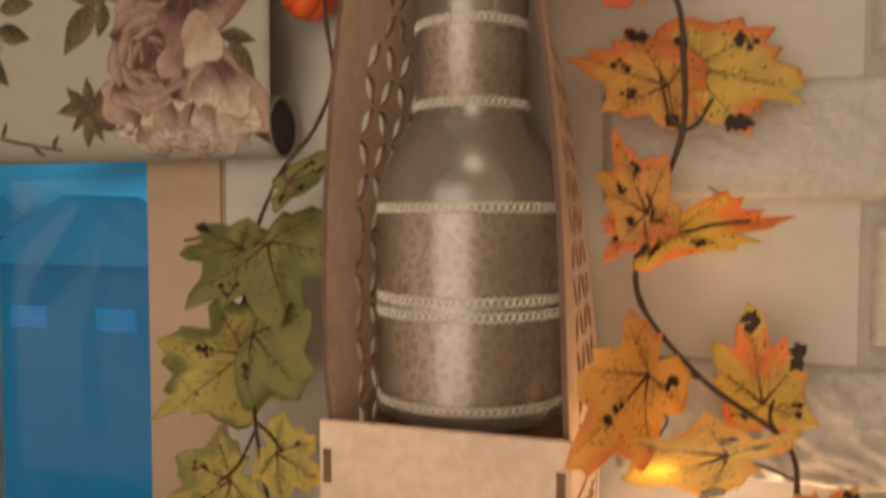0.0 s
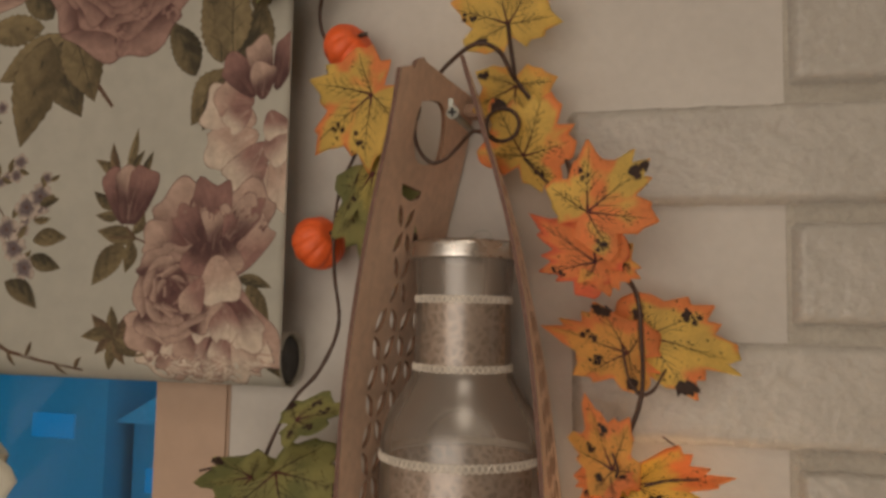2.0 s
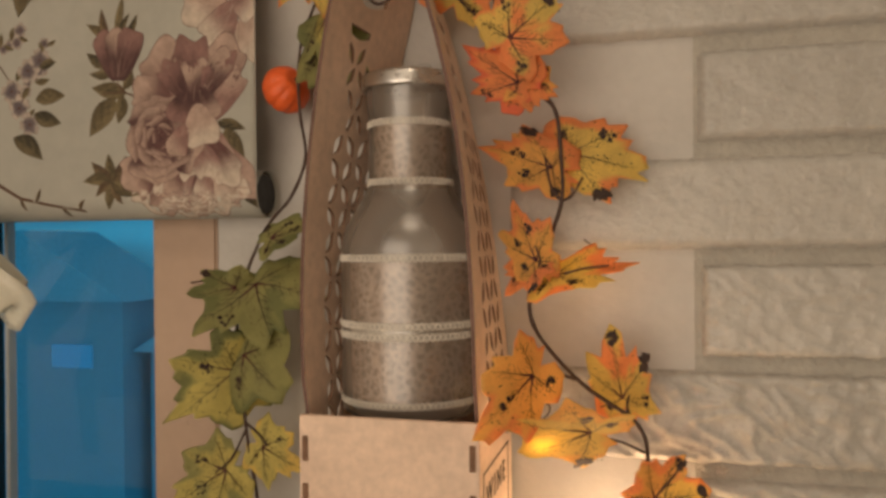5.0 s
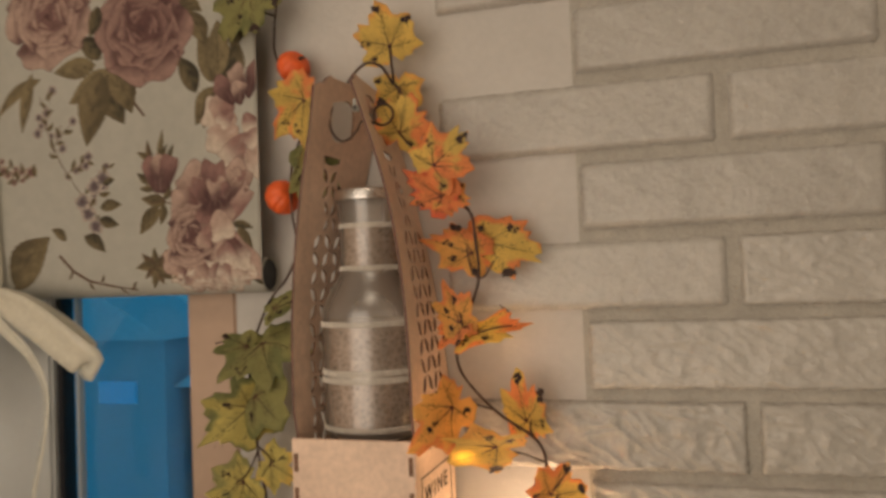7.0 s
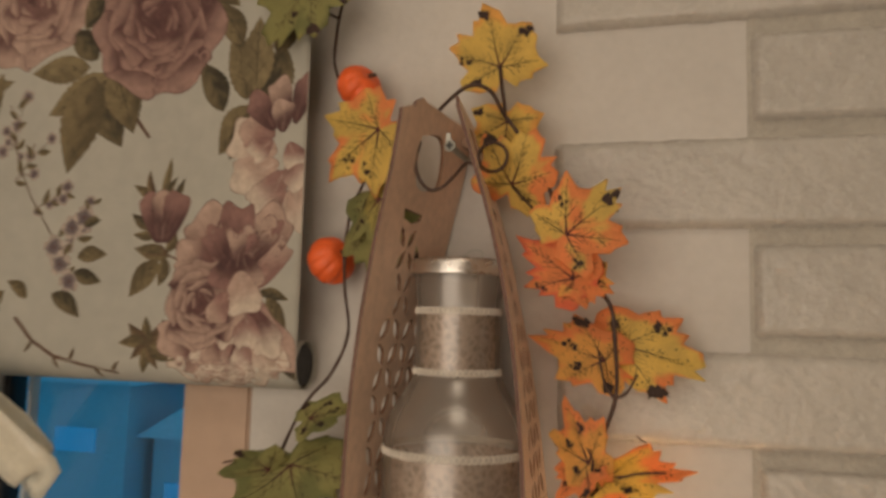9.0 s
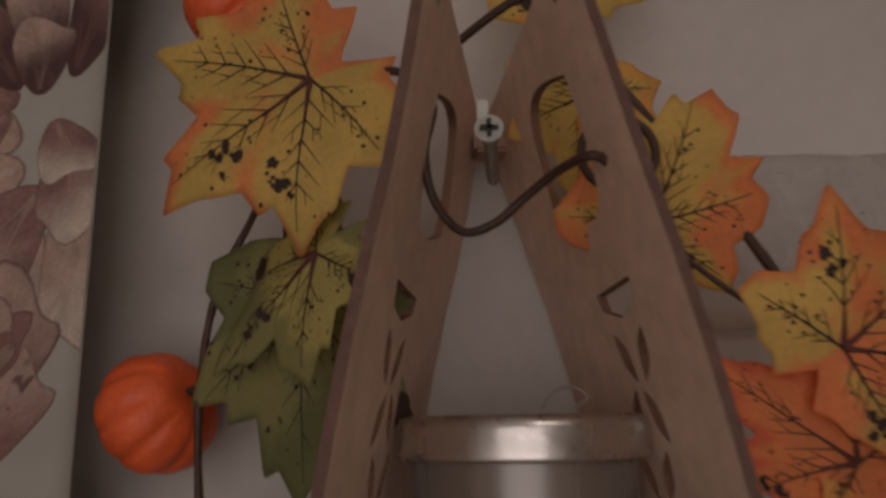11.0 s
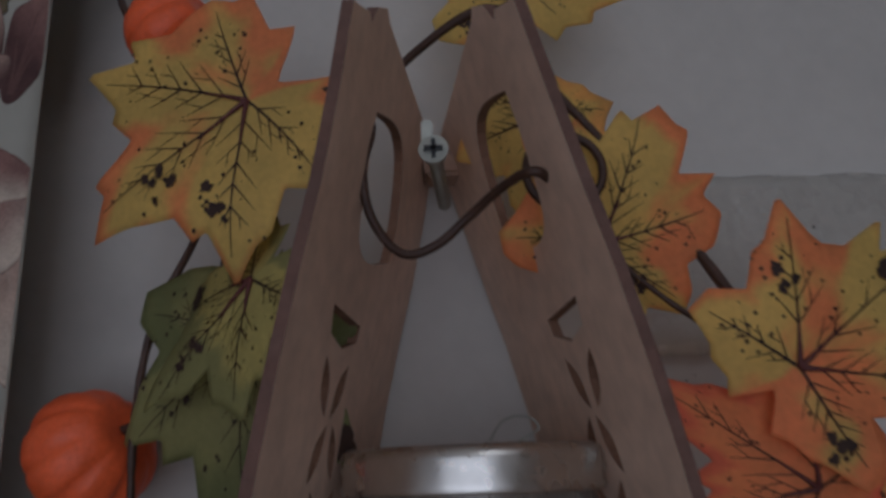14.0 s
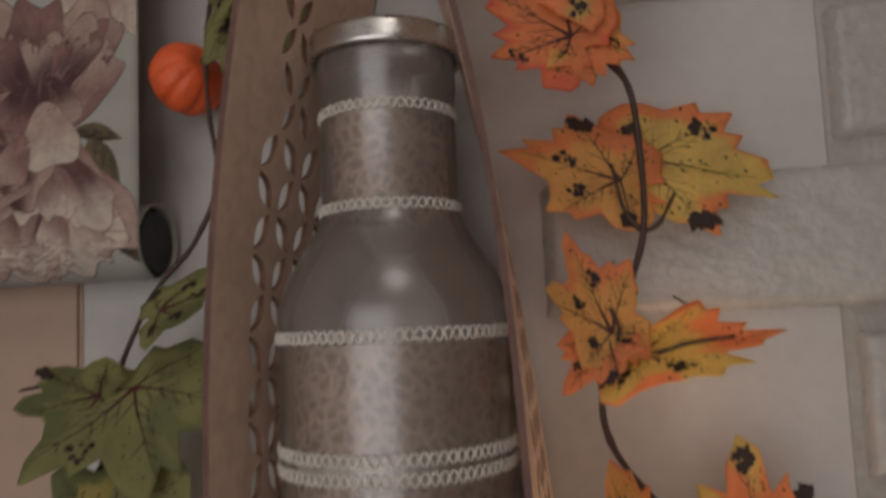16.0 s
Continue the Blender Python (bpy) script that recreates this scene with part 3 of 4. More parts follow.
def leaf(base, tip, inner, outer_tone, width=1.0, twist=0.0, fold=0.10, curl=0.10, face=(0, -1, 0.12)):
    """A cloth maple leaf from its root to its main tip; twist in degrees about that line; fold and curl bend it."""
    leaf.count += 1
    seed = leaf.count * 7.31
    base, tip = Vector(base), Vector(tip)
    along = tip - base
    size = along.length * 0.90
    along.normalize()
    n0 = Vector(face)
    n0 = (n0 - along * n0.dot(along)).normalized()
    n0.rotate(Matrix.Rotation(radians(twist), 3, along))
    across = n0.cross(along)

    def at(x, y, lift=0.0):
        y *= width
        r2 = x * x + y * y
        z = fold * abs(y) - curl * r2 + 0.05 * math.sin(3.1 * x + seed) * math.cos(4.3 * y + seed * 2) + 0.03 * noise.noise(Vector((x * 3, y * 3, seed)))
        return base + size * (x * along + y * across + z * n0) + n0 * lift

    n_a, n_r = 200, 12
    vs, cols, fs = [at(0, 0)], [inner], []
    for i in range(1, n_r + 1):
        s = i / n_r
        for k in range(n_a):
            a = 2 * math.pi * k / n_a
            r = leaf_reach((a + math.pi) % (2 * math.pi) - math.pi, seed) * s
            x, y = r * math.cos(a), r * math.sin(a)
            vs.append(at(x, y))
            turn = (a + math.pi) % (2 * math.pi) - math.pi
            off = min(abs((turn - c + math.pi) % (2 * math.pi) - math.pi) for c, _, _ in LOBES[:5])
            edge = s ** 2.4 * 0.80 + 0.30 * off - 0.34 + 1.05 * noise.noise(Vector((x * 1.7 + seed, y * 1.7, 0.3))) + 0.35 * noise.noise(Vector((x * 7 + seed, y * 7, 1.3)))
            edge = min(1.0, max(0.0, (edge - 0.18) / 0.34))
            cols.append(mixed(inner, outer_tone, edge * edge * (3 - 2 * edge)))
    for k in range(n_a):
        fs.append((0, 1 + k, 1 + (k + 1) % n_a))
    for i in range(n_r - 1):
        for k in range(n_a):
            a, b = 1 + i * n_a + k, 1 + i * n_a + (k + 1) % n_a
            fs.append((a, a + n_a, b + n_a, b))
    ob = coloured(part("leaf", (vs, fs), LEAF, garland, "", True), cols)
    thin = ob.modifiers.new("cloth", "SOLIDIFY")
    thin.thickness, thin.offset = 0.0003, 0
    # printed veins and blots on the face of the cloth
    rng = random.Random(leaf.count)
    pv, pf = [], []

    def stroke(points, w0, w1):
        i0 = len(pv)
        for i, (x, y) in enumerate(points):
            j, h = min(i + 1, len(points) - 1), max(i - 1, 0)
            dx, dy = points[j][0] - points[h][0], points[j][1] - points[h][1]
            m = math.hypot(dx, dy) or 1
            w = (w0 + (w1 - w0) * i / (len(points) - 1)) / size / 2
            for s in (1, -1):
                pv.append(at(x - s * dy / m * w, y + s * dx / m * w, 0.0005))
        for i in range(len(points) - 1):
            pf.append((i0 + 2 * i, i0 + 2 * i + 1, i0 + 2 * i + 3, i0 + 2 * i + 2))

    def blot(x, y, r):
        i0 = len(pv)
        pv.append(at(x, y, 0.0005))
        for k in range(14):
            a, q = 2 * math.pi * k / 14, r * rng.uniform(0.45, 1.1)
            pv.append(at(x + q * math.cos(a), y + q * math.sin(a) / width, 0.0005))
        for k in range(14):
            pf.append((i0, i0 + 1 + k, i0 + 1 + (k + 1) % 14))

    for c, length, w in LOBES[:5]:
        reach = leaf_reach(c, seed) * 0.86
        bend = rng.uniform(-0.12, 0.12)
        line = [(reach * s * math.cos(c + bend * s), reach * s * math.sin(c + bend * s)) for s in [k / 7 for k in range(8)]]
        stroke(line, 0.0008, 0.0002)
        for k in (1, 2, 3, 4, 5):
            for s in (1, -1):
                if rng.random() < 0.8:
                    a, q = c + s * rng.uniform(0.55, 0.8), reach * (0.34 - 0.04 * k) * rng.uniform(0.7, 1.2)
                    x0, y0 = line[k]
                    side = [(x0 + q * u * math.cos(a), y0 + q * u * math.sin(a)) for u in (0, 0.5, 1)]
                    stroke(side, 0.00045, 0.00012)
                    if rng.random() < 0.7:
                        b = a - s * 0.7
                        stroke([side[1], (side[1][0] + q * 0.5 * math.cos(b), side[1][1] + q * 0.5 * math.sin(b))], 0.0003, 0.0001)
        if rng.random() < 0.24:
            for _ in range(6):
                a, q = c + rng.uniform(-0.10, 0.10), reach * rng.uniform(0.86, 1.05)
                blot(q * math.cos(a), q * math.sin(a), rng.uniform(0.04, 0.085))
        elif rng.random() < 0.5:
            a0, q0 = c + rng.uniform(-0.2, 0.2), rng.uniform(0.5, 0.75)
            for _ in range(9):
                a, q = a0 + rng.uniform(-0.13, 0.13), reach * (q0 + rng.uniform(-0.11, 0.11))
                blot(q * math.cos(a), q * math.sin(a), rng.uniform(0.012, 0.045))
        for _ in range(16):
            a, q = c + rng.uniform(-0.35, 0.35), reach * rng.uniform(0.35, 0.95)
            blot(q * math.cos(a), q * math.sin(a), rng.uniform(0.003, 0.014))
    part("vein_print", (pv, pf), INK, ob, "dark printed veins and blots")
    part("rib", merged(*[tube([at(0.0, 0.0, 0.0004), at(0.11 * math.cos(c), 0.11 * math.sin(c), 0.0006), at(q * math.cos(c), q * math.sin(c), 0.0003)], 0.0009, 6, taper=0.3, n=4) for c, q in ((0.0, 0.30), (0.9, 0.24), (-0.9, 0.24))]), RIB, ob, "raised dark red plastic rib", True)
    return ob


leaf.count = 0
garland = thing("leaf_garland", (0.0, 0.39, TABLE_Z), "artificial autumn garland of yellow and orange maple leaves with small pumpkins", "garland")
RIGHT = [(-0.074, 0.390, 1.380), (-0.050, 0.385, 1.345), (-0.036, 0.372, 1.312), (-0.028, 0.364, 1.293), (-0.020, 0.375, 1.268), (-0.003, 0.386, 1.252), (0.001, 0.388, 1.225), (0.001, 0.394, 1.190), (-0.010, 0.392, 1.158), (-0.019, 0.384, 1.133),
         (-0.016, 0.385, 1.104), (0.013, 0.390, 1.069), (0.049, 0.395, 1.042), (0.056, 0.400, 1.015), (0.050, 0.395, 0.985), (0.037, 0.388, 0.955), (0.030, 0.380, TABLE_Z + 0.006)]
LEFT = [(-0.190, 0.420, 1.520), (-0.205, 0.412, 1.487), (-0.212, 0.414, 1.455), (-0.211, 0.415, 1.426), (-0.186, 0.412, 1.385), (-0.178, 0.405, 1.350), (-0.190, 0.404, 1.318), (-0.194, 0.404, 1.290), (-0.193, 0.404, 1.260), (-0.189, 0.404, 1.227), (-0.200, 0.402, 1.198), (-0.216, 0.398, 1.178),
        (-0.230, 0.394, 1.148), (-0.236, 0.390, 1.120), (-0.239, 0.390, 1.096), (-0.235, 0.390, 1.062), (-0.232, 0.390, 1.024), (-0.223, 0.390, 0.968), (-0.220, 0.388, TABLE_Z + 0.006)]
part("stem", tube(RIGHT, 0.0014, 8, knots=0.35), WIRE, garland, smooth=True)
part("stem", tube(LEFT, 0.0012, 8, knots=0.35), WIRE, garland, smooth=True)
# the wire threaded through the grip holes, its loop and its curl
coil = [(-0.0775 + 0.0098 * math.cos(a), 0.367 + 0.002 * a / 6.3, 1.3455 + 0.0098 * math.sin(a)) for a in [-1.9 + 0.45 * k for k in range(15)]]
part("wire", tube([(-0.150, 0.378, 1.371), (-0.136, 0.3676, 1.3690), (-0.1265, 0.362, 1.3575), (-0.1285, 0.360, 1.344), (-0.1265, 0.362, 1.332), (-0.1195, 0.3655, 1.3242), (-0.111, 0.3662, 1.3262), (-0.1025, 0.364, 1.3330), (-0.095, 0.355, 1.3372), (-0.089, 0.3465, 1.3375), (-0.083, 0.3540, 1.3365), *coil], 0.0012, 8, n=6), WIRE, garland, smooth=True)
part("wire", tube([(-0.132, 0.400, 1.378), (-0.116, 0.388, 1.390), (-0.096, 0.376, 1.398), (-0.082, 0.380, 1.394), (-0.074, 0.388, 1.380), (-0.078, 0.396, 1.405), (-0.080, 0.400, 1.418)], 0.0014, 8), WIRE, garland, smooth=True)


def twig(*points, r=0.0011):
    part("twig", tube(points, r, 6, taper=0.6, knots=0.3), WIRE, garland, smooth=True)


twig((0.001, 0.394, 1.190), (0.008, 0.396, 1.194), (0.015, 0.398, 1.206))
twig((0.000, 0.394, 1.191), (-0.006, 0.394, 1.200), (-0.010, 0.396, 1.220))
twig((-0.018, 0.384, 1.136), (-0.012, 0.378, 1.150), (-0.015, 0.378, 1.160))
twig((-0.019, 0.384, 1.133), (-0.004, 0.388, 1.137), (0.012, 0.388, 1.144), (0.032, 0.386, 1.147))
twig((0.012, 0.390, 1.070), (-0.006, 0.365, 1.080), (-0.014, 0.335, 1.080))
twig((0.050, 0.395, 1.040), (0.043, 0.398, 1.052), (0.048, 0.396, 1.072))
twig((0.054, 0.399, 1.022), (0.038, 0.378, 1.034), (0.020, 0.355, 1.042))
twig((0.050, 0.395, 0.987), (0.062, 0.390, 0.998), (0.078, 0.385, 1.020))
twig((-0.074, 0.389, 1.378), (-0.076, 0.394, 1.395), (-0.080, 0.398, 1.416))
twig((-0.030, 0.366, 1.296), (-0.048, 0.374, 1.309), (-0.0665, 0.380, 1.328))
twig((-0.178, 0.405, 1.350), (-0.170, 0.396, 1.338), (-0.168, 0.388, 1.328))
twig((-0.186, 0.410, 1.385), (-0.168, 0.394, 1.377), (-0.151, 0.377, 1.3695))
twig((-0.211, 0.413, 1.470), (-0.222, 0.402, 1.473), (-0.240, 0.390, 1.478))
twig((-0.232, 0.392, 1.142), (-0.250, 0.382, 1.138), (-0.266, 0.372, 1.135))
twig((-0.239, 0.390, 1.100), (-0.248, 0.386, 1.085), (-0.255, 0.382, 1.074))
twig((-0.232, 0.390, 1.026), (-0.242, 0.386, 1.005), (-0.252, 0.380, 0.995))
twig((-0.232, 0.390, 1.030), (-0.222, 0.388, 1.024), (-0.212, 0.384, 1.016))

# right strand, from the top
leaf((-0.080, 0.399, 1.418), (-0.093, 0.390, 1.466), YELLOW, GOLD, 1.0)
leaf((-0.067, 0.379, 1.329), (-0.047, 0.366, 1.370), YELLOW, ORANGE, 0.95, twist=8)
leaf((-0.0758, 0.409, 1.381), (-0.079, 0.405, 1.338), YELLOW, GOLD, 0.95, twist=-6)
leaf((-0.028, 0.361, 1.293), (0.010, 0.354, 1.326), YELLOW, ORANGE, 0.88, twist=5)
leaf((-0.024, 0.370, 1.266), (-0.060, 0.364, 1.292), ORANGE, RED, 0.78, twist=-10)
leaf((-0.022, 0.372, 1.268), (0.004, 0.376, 1.256), GOLD, ORANGE, 0.9)
leaf((-0.006, 0.404, 1.214), (-0.060, 0.392, 1.232), GOLD, ORANGE, 0.62, twist=12)
leaf((0.004, 0.414, 1.224), (0.073, 0.410, 1.209), YELLOW, ORANGE, 0.62, twist=-8)
leaf((-0.015, 0.380, 1.150), (-0.030, 0.379, 1.196), GOLD, ORANGE, 0.58, twist=20)
leaf((-0.016, 0.380, 1.148), (-0.036, 0.370, 1.126), ORANGE, ORANGE, 0.7)
leaf((-0.004, 0.392, 1.138), (0.055, 0.382, 1.157), YELLOW, ORANGE, 0.60, twist=-50)
leaf((0.040, 0.399, 1.058), (0.030, 0.392, 1.113), YELLOW, ORANGE, 0.62, twist=-14)
leaf((-0.012, 0.336, 1.082), (-0.041, 0.290, 1.048), GOLD, ORANGE, 0.62, twist=-25)
leaf((0.022, 0.352, 1.043), (-0.036, 0.312, 1.058), YELLOW, GOLD, 0.7, twist=-50)
leaf((0.060, 0.390, 0.995), (0.083, 0.378, 1.030), GOLD, ORANGE, 0.8, twist=20)
leaf((0.066, 0.388, 0.995), (0.100, 0.370, 0.975), YELLOW, ORANGE, 0.9)
# left strand
leaf((-0.222, 0.388, 1.486), (-0.264, 0.380, 1.434), OLIVE, GREEN, 0.8)
leaf((-0.1595, 0.372, 1.3690), (-0.208, 0.386, 1.334), YELLOW, ORANGE, 0.98, twist=4)
leaf((-0.162, 0.394, 1.310), (-0.167, 0.400, 1.246), OLIVE, GREEN, 0.80, twist=14)
leaf((-0.158, 0.372, 1.321), (-0.190, 0.386, 1.288), LIME, OLIVE, 0.80, twist=34, fold=-0.20)
leaf((-0.208, 0.388, 1.166), (-0.164, 0.374, 1.184), OLIVE, GREEN, 0.5, twist=-30)
leaf((-0.222, 0.388, 1.134), (-0.203, 0.362, 1.088), OLIVE, GREEN, 1.30, face=(0, -1, 0.8))
leaf((-0.236, 0.384, 1.132), (-0.272, 0.368, 1.124), OLIVE, GREEN, 0.70, twist=-35)
leaf((-0.237, 0.386, 1.070), (-0.286, 0.362, 1.030), LIME, GREEN, 0.85, twist=-30)
leaf((-0.230, 0.385, 1.082), (-0.186, 0.368, 1.050), OLIVE, GREEN, 1.05, twist=10)
leaf((-0.246, 0.384, 0.996), (-0.286, 0.368, 0.972), LIME, OLIVE, 0.95)
leaf((-0.218, 0.388, 1.014), (-0.182, 0.380, 0.998), LIME, YELLOW, 0.9)


def pumpkin(place, r, turn):
    """A small ribbed pumpkin on a stalk; its axis leans to the wire."""
    vs, fs = [], []
    rows, sides = 18, 72
    for i in range(rows + 1):
        p = math.pi * i / rows
        for k in range(sides):
            a = 2 * math.pi * k / sides
            q = r * math.sin(p) * (1 - 0.11 * (1 - abs(math.cos(a * 4.5))) ** 2 * math.sin(p)) * (1 + 0.03 * noise.noise(Vector((math.cos(a), math.sin(a), p)) * 3))
            vs.append(Vector((q * math.cos(a), q * math.sin(a), 0.86 * r * math.cos(p) - 0.16 * r * math.exp(-(math.sin(p) * 3) ** 2) * (1 if p < 1.57 else -1))))
    for i in range(rows):
        for k in range(sides):
            fs.append((i * sides + k, (i + 1) * sides + k, (i + 1) * sides + (k + 1) % sides, i * sides + (k + 1) % sides))
    m = Matrix.Translation(place) @ Matrix.Rotation(radians(turn), 4, "Y") @ Matrix.Rotation(radians(25), 4, "X")
    ob = part("pumpkin", ([m @ q for q in vs], fs), PUMPKIN, garland, "small orange ribbed pumpkin", True)
    part("stalk", tube([m @ Vector((0, 0, 0.66 * r)), m @ Vector((0.001, 0, 0.85 * r)), m @ Vector((0.003, 0.002, 0.98 * r))], 0.0016, 7), WIRE, ob, smooth=True)


pumpkin((-0.193, 0.418, 1.415), 0.0180, 55)
pumpkin((-0.2095, 0.416, 1.281), 0.0188, 60)

# the lit bulb low behind the leaves
fairy = thing("fairy_light", (GLOW[0], GLOW[1], TABLE_Z), "small warm bulb glowing low behind the leaves", "fairy light")
part("bulb", lathe([(0.0, 0.006), (0.0022, 0.0055), (0.003, 0.003), (0.003, -0.004), (0.0, -0.004)], (GLOW[0], GLOW[1], GLOW[2] - 0.020), 16), BULB, fairy, smooth=True)
part("cable", tube([(GLOW[0], GLOW[1], GLOW[2] - 0.024), (GLOW[0] + 0.006, GLOW[1] + 0.01, 0.915), (GLOW[0] + 0.02, GLOW[1] + 0.02, TABLE_Z + 0.002)], 0.001, 6), WIRE, fairy, smooth=True)

for place in SMALL_BULBS:
    small = thing("fairy_light", place, "tiny warm bulb on the garland behind a leaf", "fairy light", "fairy lights")
    part("bulb", lathe([(0.0, 0.004), (0.0014, 0.0035), (0.0018, 0.001), (0.0014, 0.0)], place, 12), DIM_BULB, small, smooth=True)
    part("cable", tube([(place[0], place[1], place[2] + 0.004), (place[0] + 0.004, place[1] + 0.004, place[2] + 0.012), (place[0] - 0.006, place[1] + 0.006, place[2] + 0.020)], 0.0005, 6), WIRE, small, smooth=True)

# ---- the rolled-up blind ----
SHEET_Y, ROLL_R, ROLL_Z = 0.402, 0.0185, 1.202
BLIND_L, BLIND_R, BLIND_T = -0.95, -0.228, 1.90


def on_blind(x, h, lift=0.0):
    """A place on the cloth: h is the height, and below the roll's middle it runs on round the roll."""
    if h >= ROLL_Z:
        ripple = 0.0012 * math.sin(x * 19 + 1.3) * min(1.0, (h - ROLL_Z) / 0.1)
        return Vector((x, SHEET_Y + ripple - lift, h))
    a = (ROLL_Z - h) / ROLL_R
    r = ROLL_R + lift
    return Vector((x, SHEET_Y + ROLL_R - r * math.cos(a), ROLL_Z - r * math.sin(a)))


blind = thing("roll_up_blind", (-0.6, SHEET_Y, 1.18), "cream cotton blind printed with faded roses, rolled up from below", "blind")
nx = 120
hs = [ROLL_Z - ROLL_R * a for a in [5.9 - 5.9 * k / 40 for k in range(41)]] + [ROLL_Z + (BLIND_T - ROLL_Z) * k / 40 for k in range(1, 41)]
vs = [on_blind(BLIND_L + (BLIND_R - BLIND_L) * i / nx, h, 0.0) for h in hs for i in range(nx + 1)]
fs = [(j * (nx + 1) + i, j * (nx + 1) + i + 1, (j + 1) * (nx + 1) + i + 1, (j + 1) * (nx + 1) + i) for j in range(len(hs) - 1) for i in range(nx)]
sheet = part("cloth", (vs, fs), CLOTH, blind, smooth=True)
thick = sheet.modifiers.new("cloth", "SOLIDIFY")
thick.thickness, thick.offset = 0.0008, -1
# Solid black plug stands in for the shade inside the rolled cloth.
core = part("core", lathe([(0.0, 0.0), (0.0150, 0.0), (0.0160, 0.0012), (0.0160, 0.30), (0.0, 0.30)], (0, 0, 0), 30), RUBBER_HOLLOW_BLACK, blind, "black plug in place of the shaded hollow of the roll")
core.data.transform(Matrix.Translation((BLIND_R - 0.0015, SHEET_Y + ROLL_R, ROLL_Z)) @ Matrix.Rotation(-math.pi / 2, 4, "Y"))
block("head_rail", (BLIND_L, SHEET_Y + 0.002, BLIND_T - 0.02), (BLIND_R, WALL_Y - 0.004, BLIND_T + 0.02), PVC, blind, 0.002)

MAUVE, ROSE, PALE, CREAM, DARK_GREEN, SAGE, SLATE, BROWN = (0.072, 0.034, 0.032), (0.215, 0.118, 0.102), (0.36, 0.255, 0.205), (0.48, 0.40, 0.325), (0.036, 0.030, 0.017), (0.115, 0.088, 0.045), (0.15, 0.145, 0.16), (0.10, 0.056, 0.035)
OLIVE_INK, WINE_INK = (0.19, 0.148, 0.078), (0.112, 0.052, 0.047)
ink_v, ink_f, ink_c = [], [], []
ink_rng = random.Random(5)
ink_layer = [0]


def ink_lift():
    ink_layer[0] += 1
    return 0.00015 + 0.00000012 * ink_layer[0]


def ink_shape(outline, centre, tone, rim):
    """One printed dab; tone(x, y) gives its wash and rim the thin line round it."""
    lift = ink_lift()
    i0, n = len(ink_v), len(outline)
    cx, cy = centre
    ink_v.append(on_blind(cx, cy, lift))
    ink_c.append(tone(cx, cy))
    for s in (0.35, 0.65, 0.88, 0.95, 1.0):
        for x, y in outline:
            px, py = cx + (x - cx) * s, cy + (y - cy) * s
            ink_v.append(on_blind(min(px, BLIND_R - 0.0005), py, lift))
            c = rim if s == 1.0 else tone(px, py)
            j = ink_rng.uniform(0.88, 1.10)
            ink_c.append(tuple(q * j for q in c))
    for k in range(n):
        a, b = i0 + 1 + k, i0 + 1 + (k + 1) % n
        ink_f.append((i0, a, b))
        for r in (0, n, 2 * n, 3 * n):
            ink_f.append((a + r, a + r + n, b + r + n, b + r))


def ink_stem(points, w, tone=BROWN, taper=1.0):
    lift = ink_lift()
    i0 = len(ink_v)
    for i, (x, y) in enumerate(points):
        a, b = points[max(i - 1, 0)], points[min(i + 1, len(points) - 1)]
        dx, dy = b[0] - a[0], b[1] - a[1]
        m = math.hypot(dx, dy) or 1
        ww = w * (1 + (taper - 1) * i / (len(points) - 1))
        for s in (0.5, -0.5):
            ink_v.append(on_blind(min(x - s * ww * dy / m, BLIND_R - 0.0005), y + s * ww * dx / m, lift))
            ink_c.append(tone)
    for i in range(len(points) - 1):
        ink_f.append((i0 + 2 * i, i0 + 2 * i + 1, i0 + 2 * i + 3, i0 + 2 * i + 2))


def ink_petal(x, y, length, width, angle, base, tip, ruffle=0.12, deep=0.34):
    """A brushed petal: deep at its root, pale towards a wavy rim, with a few brush lines."""
    n, out = 36, []
    phase, lobes = ink_rng.uniform(0, 6), ink_rng.choice((4, 5, 6))
    ca, sa = math.cos(angle), math.sin(angle)
    for k in range(n):
        a = 2 * math.pi * k / n
        u = 0.5 + 0.5 * math.copysign(abs(math.cos(a)) ** 0.75, math.cos(a))
        r = 1 + 0.5 * ruffle * math.sin(lobes * a + phase) * u
        px, py = length * u * r, width * 0.5 * math.copysign(abs(math.sin(a)) ** 0.85, math.sin(a)) * (0.42 + 0.75 * u) * r
        out.append((x + px * ca - py * sa, y + px * sa + py * ca))
    side = ink_rng.uniform(-0.5, 0.5)

    def tone(px, py):
        u = ((px - x) * ca + (py - y) * sa) / length
        v = (-(px - x) * sa + (py - y) * ca) / width
        s = min(1.0, max(0.0, (u - deep + side * v) / (0.90 - deep)))
        grain = 0.16 * noise.noise(Vector((v * 9, u * 2, phase)))
        return mixed(base, tip, s * s * (3 - 2 * s) + grain)

    ink_shape(out, (x + 0.55 * length * ca, y + 0.55 * length * sa), tone, mixed(mixed(base, tip, 0.2), MAUVE, 0.75))
    if length > 0.012:
        for k in range(4):
            b = ink_rng.uniform(-0.32, 0.32)
            r0, r1 = length * 0.08, length * ink_rng.uniform(0.45, 0.8)
            pts = [(x + q * math.cos(angle + b * (0.4 + 0.6 * q / length)), y + q * math.sin(angle + b * (0.4 + 0.6 * q / length))) for q in (r0, 0.5 * (r0 + r1), r1)]
            ink_stem(pts, length * ink_rng.uniform(0.02, 0.035), mixed(base, tip, 0.3), 0.3)


